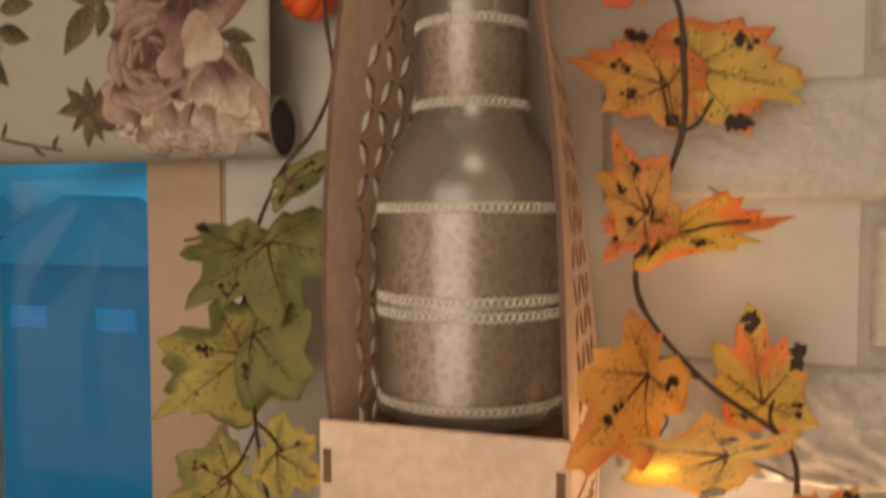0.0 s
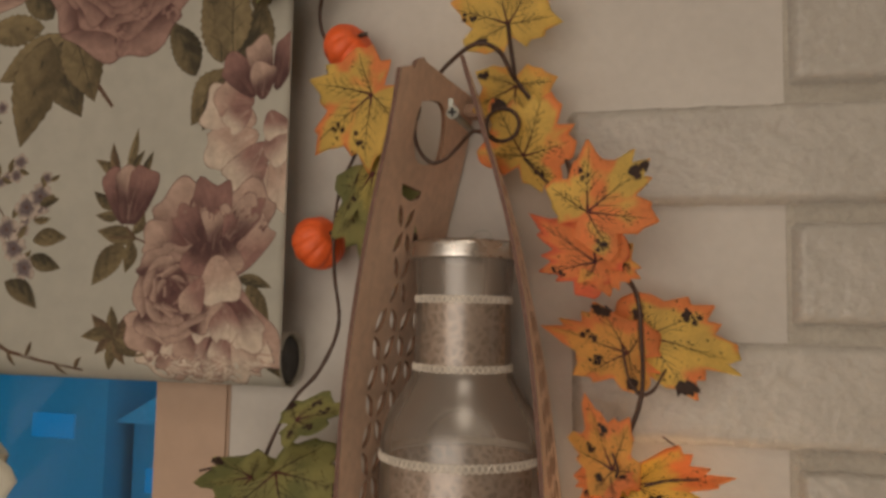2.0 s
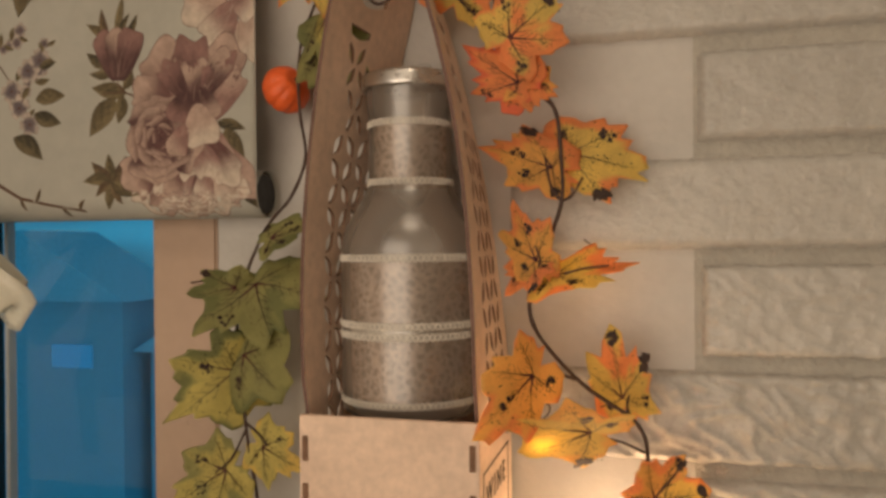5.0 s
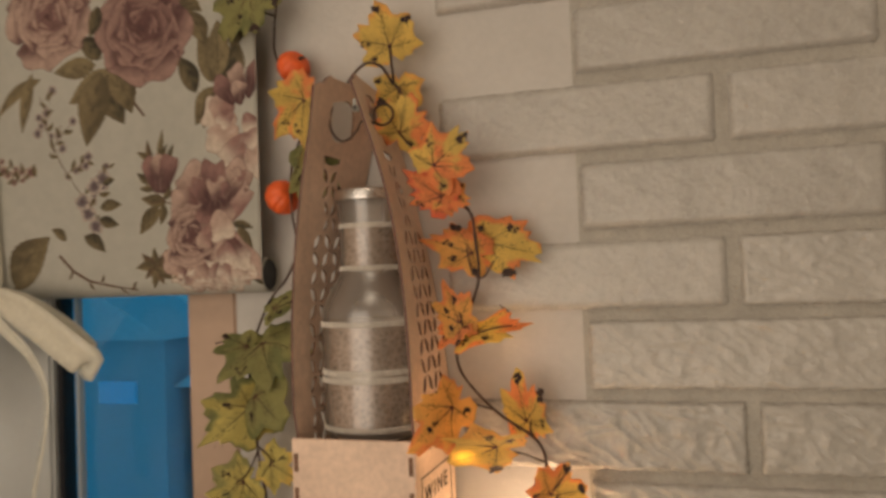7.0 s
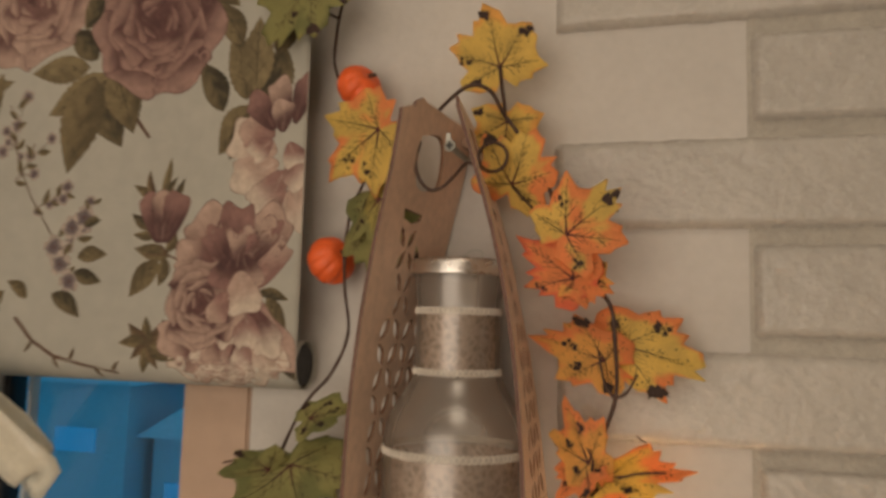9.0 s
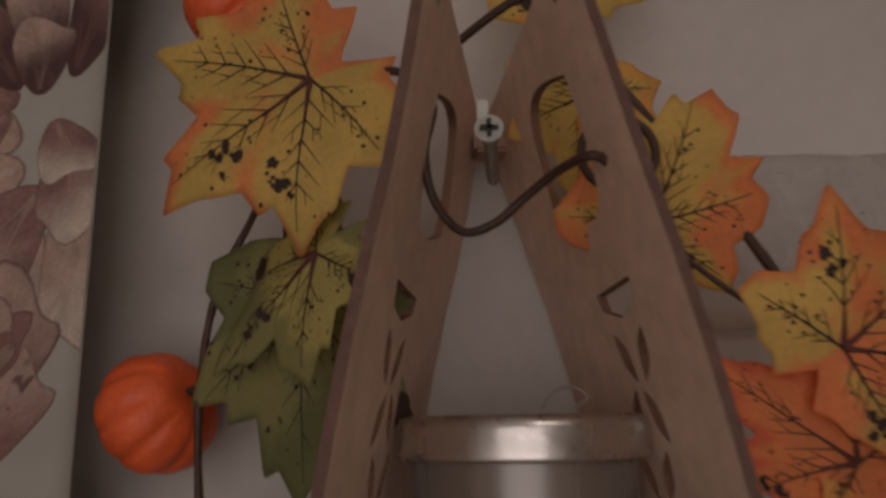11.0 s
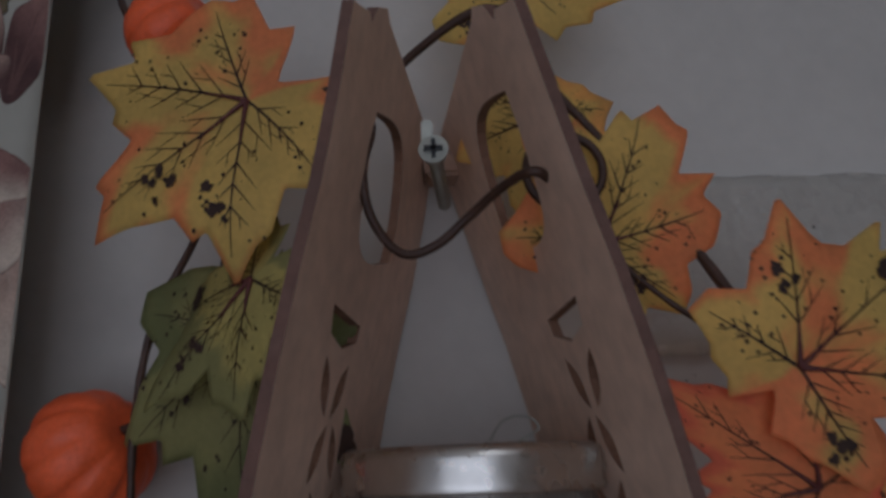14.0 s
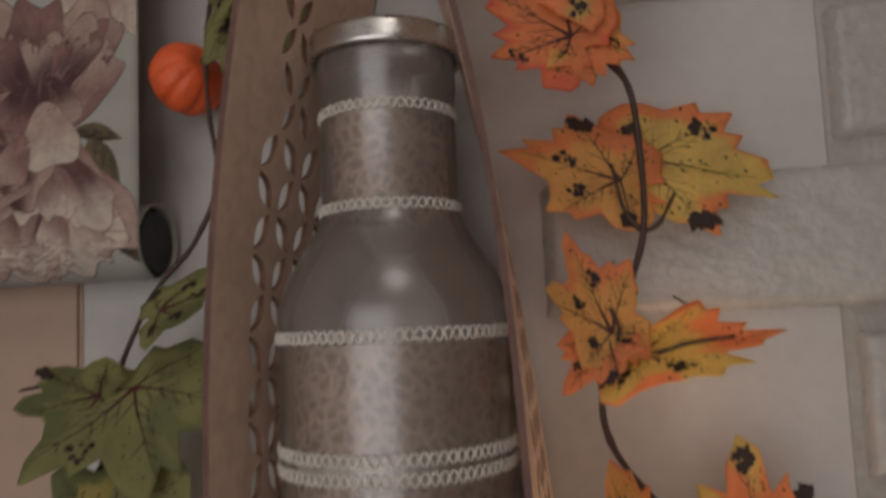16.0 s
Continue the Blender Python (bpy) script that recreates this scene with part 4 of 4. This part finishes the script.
def ink_leaf(x, y, length, angle, tone=SAGE, width=0.5):
    """A toothed leaf with a light and a dark half, a midrib and side veins."""
    n, out = 40, []
    ca, sa = math.cos(angle), math.sin(angle)
    bend = ink_rng.uniform(-0.10, 0.10)
    for k in range(n):
        s = k / (n // 2)
        u, side = (s, 1) if s <= 1 else (2 - s, -1)
        w = 0.5 * width * length * math.sin(math.pi * u ** 0.8) * (1 - (0.10 if k % 2 else 0.0))
        px, py = u * length, side * w + bend * length * math.sin(math.pi * u)
        out.append((x + px * ca - py * sa, y + px * sa + py * ca))
    light, dark = mixed(tone, OLIVE_INK, 0.55), mixed(tone, DARK_GREEN, 0.45)
    flip = ink_rng.choice((1, -1))
    seed = ink_rng.uniform(0, 50)

    def wash(px, py):
        u = ((px - x) * ca + (py - y) * sa) / length
        v = (-(px - x) * sa + (py - y) * ca) / (length * width) - bend * math.sin(math.pi * min(1.0, max(0.0, u))) / width
        s = 0.5 + flip * v * 2.2 + 0.45 * noise.noise(Vector((u * 5, v * 5, seed))) + 0.35 * math.sin(u * 22 + abs(v) * 14)
        return mixed(dark, light, s)

    c = 0.5 * length
    ink_shape(out, (x + c * ca - bend * length * sa, y + c * sa + bend * length * ca), wash, mixed(tone, DARK_GREEN, 0.7))
    line = [(x + u * length * ca - bend * length * math.sin(math.pi * u) * sa, y + u * length * sa + bend * length * math.sin(math.pi * u) * ca) for u in (0, 0.25, 0.5, 0.75, 0.95)]
    ink_stem(line, max(0.0006, 0.022 * length), DARK_GREEN, 0.3)
    if length > 0.022:
        for k in (1, 2, 3):
            for s in (1, -1):
                a = angle + s * 0.75
                r = length * width * 0.40 * (1 - 0.2 * k + 0.2)
                p, q = line[k]
                ink_stem([(p, q), (p + r * math.cos(a), q + r * math.sin(a))], 0.0006, DARK_GREEN, 0.4)


def ink_rose(x, y, r, base, tip, heart=MAUVE, squash=1.0):
    """A full rose: rings of ruffled petals from the outside in, and a dark heart."""
    ink_petal(x - 0.3 * r, y, 0.6 * r, 0.6 * r, 0.0, heart, mixed(heart, base, 0.4))
    for ring, (reach, count, wide) in enumerate(((1.0, 7, 1.05), (0.82, 6, 0.95), (0.66, 6, 0.80), (0.50, 5, 0.62), (0.36, 4, 0.46), (0.22, 3, 0.28))):
        start = ink_rng.uniform(0, 6)
        for k in range(count):
            a = start + 2 * math.pi * k / count + ink_rng.uniform(-0.15, 0.15)
            d = r * reach * ink_rng.uniform(0.88, 1.08)
            light = 0.5 + 0.5 * math.sin(a + 0.9)
            pale = mixed(tip, base, ink_rng.uniform(0.0, 0.5) * light + 0.06 * ring)
            ink_petal(x + 0.22 * d * math.cos(a), y + 0.22 * d * math.sin(a) * squash, d * 0.80, r * wide, a, mixed(heart, base, 0.20 + 0.06 * ring), pale, 0.14, 0.52)
    ink_petal(x - 0.05 * r, y, 0.13 * r, 0.10 * r, 1.0, heart, base)


def ink_blossom(x, y, r, tone):
    t0 = ink_rng.uniform(0, 6)
    for j in range(5):
        ink_petal(x, y, r, r * 0.85, t0 + j * 1.256, mixed(tone, MAUVE, 0.55), mixed(tone, CREAM, 0.75))
    ink_petal(x - 0.15 * r, y, 0.3 * r, 0.3 * r, 0.0, MAUVE, BROWN)


def ink_sprig(x, y, r, a, tone=SLATE, leaves=SAGE):
    """A spray of small blossoms with narrow leaves."""
    ink_stem([(x, y), (x + r * 0.5 * math.cos(a), y + r * 0.5 * math.sin(a)), (x + r * math.cos(a + 0.2), y + r * math.sin(a + 0.2))], 0.0011)
    for k in range(5):
        d = ink_rng.uniform(0.1, 1.0) * r
        p, q = x + d * math.cos(a) + ink_rng.uniform(-0.35, 0.35) * r, y + d * math.sin(a) + ink_rng.uniform(-0.25, 0.25) * r
        ink_stem([(x + 0.6 * d * math.cos(a), y + 0.6 * d * math.sin(a)), (p, q)], 0.0007)
        ink_blossom(p, q, r * ink_rng.uniform(0.11, 0.18), tone)
    for k in range(5):
        ink_leaf(x + 0.22 * k * r * math.cos(a), y + 0.22 * k * r * math.sin(a), r * ink_rng.uniform(0.25, 0.42), a + (1.0 if k % 2 else -1.0) * ink_rng.uniform(0.7, 1.2), leaves, 0.42)


def ink_leaf_to(x, y, x1, y1, tone=SAGE, width=0.5):
    ink_leaf(x, y, math.hypot(x1 - x, y1 - y), math.atan2(y1 - y, x1 - x), tone, width)


# leaves first, flowers over them
ink_stem([(-0.396, 1.420), (-0.384, 1.402), (-0.373, 1.388), (-0.365, 1.378)], 0.0042, BROWN, 0.6)
ink_stem([(-0.384, 1.402), (-0.378, 1.398), (-0.377, 1.392)], 0.003, BROWN, 0.3)
for x, y, x1, y1, t0, w in ((-0.405, 1.432, -0.462, 1.400, OLIVE_INK, 0.5), (-0.410, 1.428, -0.390, 1.371, DARK_GREEN, 0.62), (-0.402, 1.440, -0.380, 1.382, SAGE, 0.6), (-0.420, 1.432, -0.440, 1.350, SAGE, 0.5), (-0.425, 1.440, -0.482, 1.437, OLIVE_INK, 0.45),
                            (-0.418, 1.446, -0.448, 1.474, DARK_GREEN, 0.6), (-0.300, 1.397, -0.323, 1.439, DARK_GREEN, 0.5), (-0.270, 1.400, -0.302, 1.362, SAGE, 0.62), (-0.276, 1.395, -0.293, 1.358, DARK_GREEN, 0.5), (-0.280, 1.405, -0.296, 1.462, SAGE, 0.5),
                            (-0.262, 1.400, -0.250, 1.450, DARK_GREEN, 0.55), (-0.272, 1.410, -0.272, 1.472, OLIVE_INK, 0.5), (-0.256, 1.440, -0.234, 1.482, SAGE, 0.5), (-0.286, 1.450, -0.312, 1.488, SAGE, 0.5), (-0.330, 1.505, -0.300, 1.535, SAGE, 0.55),
                            (-0.545, 1.196, -0.492, 1.254, SAGE, 0.62), (-0.500, 1.432, -0.565, 1.392, OLIVE_INK, 0.22), (-0.512, 1.440, -0.528, 1.372, OLIVE_INK, 0.26), (-0.560, 1.394, -0.600, 1.376, OLIVE_INK, 0.30), (-0.575, 1.262, -0.586, 1.288, DARK_GREEN, 0.5),
                            (-0.566, 1.188, -0.592, 1.212, DARK_GREEN, 0.55), (-0.630, 1.395, -0.706, 1.440, BROWN, 0.35), (-0.625, 1.400, -0.668, 1.398, SAGE, 0.4), (-0.690, 1.260, -0.640, 1.285, SLATE, 0.35), (-0.700, 1.255, -0.715, 1.292, SLATE, 0.3),
                            (-0.262, 1.262, -0.246, 1.282, SAGE, 0.5), (-0.262, 1.256, -0.236, 1.250, DARK_GREEN, 0.35), (-0.254, 1.252, -0.237, 1.226, SAGE, 0.5), (-0.243, 1.216, -0.229, 1.190, DARK_GREEN, 0.6), (-0.720, 1.330, -0.745, 1.372, DARK_GREEN, 0.5)):
    ink_leaf_to(x, y, x1, y1, t0, w)
ink_rose(-0.488, 1.502, 0.056, ROSE, PALE)
ink_rose(-0.365, 1.474, 0.058, WINE_INK, mixed(ROSE, PALE, 0.35))
for x, y, x1, y1, t0 in ((-0.440, 1.515, -0.418, 1.540, SAGE), (-0.420, 1.505, -0.432, 1.470, DARK_GREEN), (-0.318, 1.500, -0.290, 1.482, SAGE)):
    ink_leaf_to(x, y, x1, y1, t0, 0.5)
# the half-open rose by the edge: mauve crown, cream skirts
for x, y, r, w, a, t0, t1 in ((-0.252, 1.362, 0.044, 0.036, 2.75, PALE, CREAM), (-0.250, 1.355, 0.042, 0.034, -2.75, PALE, CREAM), (-0.248, 1.345, 0.046, 0.030, -1.75, PALE, CREAM), (-0.244, 1.348, 0.040, 0.034, -2.2, ROSE, CREAM), (-0.236, 1.345, 0.046, 0.026, -1.4, PALE, CREAM),
                              (-0.238, 1.368, 0.036, 0.032, -1.3, ROSE, CREAM), (-0.254, 1.376, 0.030, 0.030, 2.9, ROSE, PALE), (-0.254, 1.380, 0.036, 0.024, 2.2, MAUVE, ROSE), (-0.246, 1.382, 0.040, 0.022, 1.75, MAUVE, PALE), (-0.238, 1.384, 0.040, 0.020, 1.3, MAUVE, ROSE),
                              (-0.248, 1.378, 0.026, 0.022, 1.6, MAUVE, PALE), (-0.256, 1.372, 0.022, 0.022, -2.6, ROSE, CREAM), (-0.242, 1.370, 0.020, 0.022, -1.2, ROSE, CREAM)):
    ink_petal(x, y, r, w, a, t0, t1, 0.14)
# the bud on its leafy stalk
ink_stem([(-0.349, 1.292), (-0.342, 1.284), (-0.330, 1.279), (-0.318, 1.288)], 0.0016)
ink_stem([(-0.342, 1.284), (-0.362, 1.284)], 0.0012)
for x, y, x1, y1, t0, w in ((-0.340, 1.283, -0.372, 1.289, SAGE, 0.45), (-0.350, 1.280, -0.374, 1.250, SAGE, 0.5), (-0.344, 1.282, -0.348, 1.259, SAGE, 0.5), (-0.343, 1.286, -0.335, 1.302, SAGE, 0.5), (-0.330, 1.279, -0.316, 1.292, DARK_GREEN, 0.5), (-0.358, 1.304, -0.376, 1.317, DARK_GREEN, 0.45),
                            (-0.352, 1.300, -0.374, 1.300, SAGE, 0.4), (-0.354, 1.326, -0.376, 1.340, SAGE, 0.35), (-0.356, 1.328, -0.362, 1.352, BROWN, 0.3), (-0.350, 1.330, -0.343, 1.362, OLIVE_INK, 0.22), (-0.346, 1.330, -0.337, 1.346, DARK_GREEN, 0.3), (-0.338, 1.325, -0.330, 1.345, DARK_GREEN, 0.3)):
    ink_leaf_to(x, y, x1, y1, t0, w)
for dx, w, a, t1 in ((-0.006, 0.022, 1.85, ROSE), (0.008, 0.024, 1.30, ROSE), (0.000, 0.022, 1.62, PALE), (0.005, 0.014, 1.45, ROSE)):
    ink_petal(-0.348 + dx * 0.5, 1.293, 0.042, w, a, MAUVE, t1, 0.06)
for k in range(9):
    ink_leaf(-0.354, 1.213, ink_rng.uniform(0.018, 0.030), k * 0.70 + 0.3, BROWN if k % 2 else SAGE, 0.42)
# the large open rose: upright mauve petals, a folded heart, a pale ball and cream skirts
for x, y, r, w, a, t0, t1 in ((-0.288, 1.262, 0.064, 0.044, 2.00, WINE_INK, PALE), (-0.270, 1.262, 0.062, 0.040, 1.22, WINE_INK, PALE), (-0.282, 1.266, 0.058, 0.036, 1.60, MAUVE, ROSE), (-0.296, 1.262, 0.046, 0.034, 2.45, WINE_INK, PALE), (-0.264, 1.258, 0.044, 0.026, 1.05, ROSE, PALE),
                              (-0.284, 1.252, 0.072, 0.050, -1.05, ROSE, CREAM), (-0.276, 1.250, 0.070, 0.034, -0.85, ROSE, PALE), (-0.292, 1.246, 0.064, 0.050, -1.45, ROSE, CREAM), (-0.304, 1.240, 0.054, 0.044, -1.85, ROSE, CREAM), (-0.308, 1.236, 0.042, 0.040, -2.45, WINE_INK, PALE),
                              (-0.268, 1.236, 0.052, 0.026, -1.25, PALE, CREAM), (-0.288, 1.230, 0.046, 0.034, -1.30, ROSE, CREAM), (-0.272, 1.258, 0.046, 0.030, -1.15, ROSE, PALE)):
    ink_petal(x, y, r, w, a, t0, t1, 0.15)
for k in range(16):
    reach = 0.050 - 0.0017 * k
    ink_petal(-0.284 + ink_rng.uniform(-0.018, 0.018), 1.240 + ink_rng.uniform(-0.014, 0.010), reach, reach * 0.62, ink_rng.uniform(-2.2, -0.75), ROSE if k % 3 else WINE_INK, CREAM if k % 4 else PALE, 0.15)
for k in range(8):
    ink_petal(-0.280 + ink_rng.uniform(-0.016, 0.014), 1.270 + ink_rng.uniform(-0.006, 0.008), ink_rng.uniform(0.028, 0.046), 0.022, ink_rng.uniform(0.95, 2.2), MAUVE, ROSE if k % 2 else PALE, 0.15)
ink_rose(-0.309, 1.246, 0.034, WINE_INK, PALE)
for x, y, r, w, a, t0, t1 in ((-0.286, 1.282, 0.026, 0.030, -1.9, MAUVE, ROSE), (-0.276, 1.284, 0.028, 0.026, -1.2, MAUVE, PALE), (-0.278, 1.272, 0.034, 0.036, -1.40, PALE, CREAM), (-0.288, 1.256, 0.026, 0.022, -2.0, ROSE, PALE)):
    ink_petal(x, y, r, w, a, t0, t1, 0.08)
# sprays of small blossoms
ink_stem([(-0.497, 1.392), (-0.488, 1.360), (-0.472, 1.330), (-0.450, 1.300), (-0.436, 1.270), (-0.424, 1.240)], 0.0012)
for x, y, r, a, t0 in ((-0.492, 1.372, 0.040, 1.6, SLATE), (-0.490, 1.345, 0.036, 0.9, SLATE), (-0.468, 1.322, 0.036, 0.4, SLATE), (-0.424, 1.296, 0.036, 1.2, SLATE), (-0.432, 1.268, 0.036, 1.9, SLATE), (-0.510, 1.322, 0.040, 2.8, ROSE), (-0.535, 1.318, 0.036, 2.6, ROSE),
                       (-0.600, 1.300, 0.055, 1.4, ROSE), (-0.612, 1.350, 0.050, 2.2, SLATE), (-0.655, 1.330, 0.060, 1.8, SLATE), (-0.590, 1.500, 0.050, 1.6, SLATE), (-0.640, 1.480, 0.050, 1.9, BROWN), (-0.690, 1.480, 0.060, 1.2, SLATE)):
    ink_sprig(x, y, r, a, t0)
for x, y in ((-0.431, 1.306), (-0.440, 1.276), (-0.420, 1.314), (-0.447, 1.290), (-0.430, 1.262)):
    ink_blossom(x, y, 0.010, SLATE)
for x, y, x1, y1, t0 in ((-0.424, 1.282, -0.396, 1.284, SAGE), (-0.426, 1.270, -0.400, 1.262, DARK_GREEN), (-0.446, 1.252, -0.418, 1.233, DARK_GREEN), (-0.420, 1.308, -0.404, 1.312, DARK_GREEN), (-0.470, 1.248, -0.490, 1.262, SAGE)):
    ink_leaf_to(x, y, x1, y1, t0, 0.5)
ink_stem([(-0.480, 1.232), (-0.462, 1.214), (-0.440, 1.202), (-0.412, 1.196), (-0.380, 1.190)], 0.0034, BROWN, 0.6)
for x, y, a in ((-0.462, 1.214, -2.2), (-0.440, 1.202, -1.2), (-0.425, 1.199, 1.2), (-0.402, 1.194, -1.0), (-0.386, 1.191, 0.9)):
    ink_leaf(x, y, 0.012, a, BROWN, 0.3)
for x, y, r, a, t0 in ((-0.680, 1.430, 0.060, 1.5, BROWN), (-0.640, 1.420, 0.055, 2.4, ROSE), (-0.720, 1.380, 0.060, 1.3, SLATE), (-0.650, 1.530, 0.060, 1.1, BROWN), (-0.700, 1.330, 0.050, 1.0, ROSE), (-0.610, 1.420, 0.040, 1.0, SLATE)):
    ink_sprig(x, y, r, a, t0, DARK_GREEN)
ink_rose(-0.600, 1.345, 0.022, WINE_INK, ROSE)
ink_rose(-0.668, 1.214, 0.042, BROWN, ROSE)
ink_rose(-0.715, 1.540, 0.050, MAUVE, ROSE)
ink_rose(-0.640, 1.600, 0.050, ROSE, PALE)
ink_rose(-0.300, 1.600, 0.055, ROSE, PALE)
coloured(part("print", (ink_v, ink_f), PRINT, blind, "faded mauve roses and olive leaves"), ink_c)

# ---- the satin bow ----
bow = thing("satin_bow", (-0.553, 0.38, 1.18), "cream satin ribbon tied in a bow under the blind", "bow")


def ribbon(points, width, turn=0.0, turn_end=None, name="loop"):
    """A satin band along a path; turn: degrees by which its breadth is turned about the path."""
    path = smooth_path(points, 8)
    turn_end = turn if turn_end is None else turn_end
    vs = []
    for i, q in enumerate(path):
        d = (path[min(i + 1, len(path) - 1)] - path[max(i - 1, 0)]).normalized()
        s = i / (len(path) - 1)
        a = Vector((0, -1, 0)).cross(d)
        a = (a.normalized() if a.length > 0.05 else Vector((0, 0, 1)))
        a.rotate(Matrix.Rotation(radians(turn + (turn_end - turn) * s), 3, d))
        w = width * (0.35 + 0.65 * min(1.0, s / 0.25)) if name == "loop" else width
        b = a.cross(d)
        for k in range(5):
            u = k / 4 - 0.5
            vs.append(q + a * w * u + b * 0.10 * w * math.cos(u * 5 + 3 * s))
    fs = [(i * 5 + k, i * 5 + k + 1, i * 5 + k + 6, i * 5 + k + 5) for i in range(len(path) - 1) for k in range(4)]
    ob = part(name, (vs, fs), ORGANZA if name == "band" else SATIN, bow, smooth=True)
    m = ob.modifiers.new("cloth", "SOLIDIFY")
    m.thickness = 0.0004
    return ob


KNOT = Vector((-0.553, 0.376, 1.182))


def by_knot(*points):
    return [KNOT] + [KNOT + Vector(q) for q in points]


ribbon([(-0.577, 0.3985, 1.90), (-0.577, 0.3985, 1.50), (-0.574, 0.398, 1.30), (-0.566, 0.394, 1.21), (-0.556, 0.380, 1.186)], 0.028, name="band")
ribbon(by_knot((0.030, -0.012, 0.002), (0.080, -0.018, -0.020), (0.128, -0.014, -0.056), (0.134, -0.002, -0.064), (0.100, 0.004, -0.040), (0.050, 0.004, -0.012), (0.010, 0.002, -0.001)), 0.040, 12, -22)
ribbon(by_knot((-0.030, -0.012, -0.012), (-0.070, -0.018, -0.062), (-0.106, -0.014, -0.112), (-0.100, -0.004, -0.118), (-0.060, 0.002, -0.068), (-0.012, 0.002, -0.006)), 0.040, -10, 18)
ribbon(by_knot((-0.045, -0.008, -0.002), (-0.095, -0.006, -0.020), (-0.126, 0.0, -0.052), (-0.118, 0.003, -0.062), (-0.075, 0.004, -0.030), (-0.010, 0.002, 0.0)), 0.020, 30, 60)
ribbon(by_knot((0.024, -0.006, -0.025), (0.056, -0.004, -0.055), (0.074, 0.0, -0.095), (0.068, 0.002, -0.145), (0.054, 0.002, -0.200), (0.046, 0.002, -0.262)), 0.016, 0, 35, "tail")
ribbon(by_knot((-0.008, -0.004, -0.040), (-0.022, -0.002, -0.095), (-0.036, 0.0, -0.150), (-0.038, 0.001, -0.200), (-0.030, 0.002, -0.268)), 0.019, -20, 30, "tail")
part("knot", lathe([(0.0, -0.008), (0.006, -0.007), (0.0085, -0.002), (0.0085, 0.003), (0.006, 0.008), (0.0, 0.009)], KNOT, 20), SATIN, bow, smooth=True)

# ---- plaster bricks on the wall, laid in a toothed bond ----
brick_rng = random.Random(11)
PITCH, BRICK_H, BRICK_L, JOINT = 0.0752, 0.0655, 0.264, 0.0095
brick_meshes = []


def brick_mesh(length, seed, relief):
    """A cast brick: a pillowed rough face with broken edges, open at its back."""
    fine = 1.0 if relief < 0.6 else 2.0
    nx, nz = int(length * fine / 0.0042), int(16 * fine)
    vs, fs = [], []
    for j in range(nz + 1):
        for i in range(nx + 1):
            u, w = i / nx, j / nz
            x, z = length * u, BRICK_H * w
            rim = min(u * length, (1 - u) * length, w * BRICK_H, (1 - w) * BRICK_H)
            q = Vector((x * 38 * fine, z * 46 * fine, seed * 3.7))
            along, across = x * 0.86 - z * 0.50 + 0.006 * noise.noise(q * 0.4), x * 0.50 + z * 0.86 + 0.010 * noise.noise(q * 0.3)
            ridge = abs(noise.noise(Vector((along * 16, across * 58, seed)) * fine))
            rough = 0.0014 * noise.noise(q * 0.5) + 0.0007 * noise.noise(q * 1.7) + 0.0024 * (1 - ridge) ** 4 + 0.0005 * noise.noise(q * 4)
            depth = 0.0085 * (1 - math.exp(-rim / 0.0012)) + relief * rough * min(1.0, rim / 0.004)
            if rim < 1e-6:
                depth = 0.0
            jag = 0.0012 * noise.noise(Vector((x * 60, z * 60, seed))) if rim < 0.003 else 0
            vs.append((x + jag, -max(depth, 0.0), z + jag))
    for j in range(nz):
        for i in range(nx):
            a = j * (nx + 1) + i
            fs.append((a, a + 1, a + nx + 2, a + nx + 1))
    me = bpy.data.meshes.new("brick")
    me.from_pydata(vs, [], fs)
    me.materials.append(STONE)
    me.polygons.foreach_set("use_smooth", [True] * len(me.polygons))
    return me


for relief in (0.30, 0.45, 0.70, 1.25):
    brick_meshes.append([brick_mesh(BRICK_L, k + 1, relief) for k in range(4)])
TOP_OF_A = 1.3720
part("mortar_bed", box(bmesh.new(), (0.0895, WALL_Y - 0.0012, TABLE_Z + 0.001), (0.80, WALL_Y + 0.002, 1.93)), MORTAR, north, "grey recessed mortar between the bricks")
for row in range(-7, 7):
    z0 = TOP_OF_A - row * PITCH - BRICK_H
    if z0 < TABLE_Z:
        continue
    x = -0.046 if row % 2 == 0 else 0.091
    x += 0.004 * (row == 2) + 0.014 * (row == 4) + 0.003 * (row == 3)
    while x < 0.75:
        cast = 0 if x < 0 and row < 4 else 1 if row < 2 else 2 if row < 4 else 3
        ob = new("brick", brick_meshes[cast][brick_rng.randrange(4)])
        ob.parent = north
        ob.matrix_basis = Matrix.Translation((x, WALL_Y + 0.0005 + brick_rng.uniform(0, 0.0008), z0))
        x += BRICK_L + JOINT
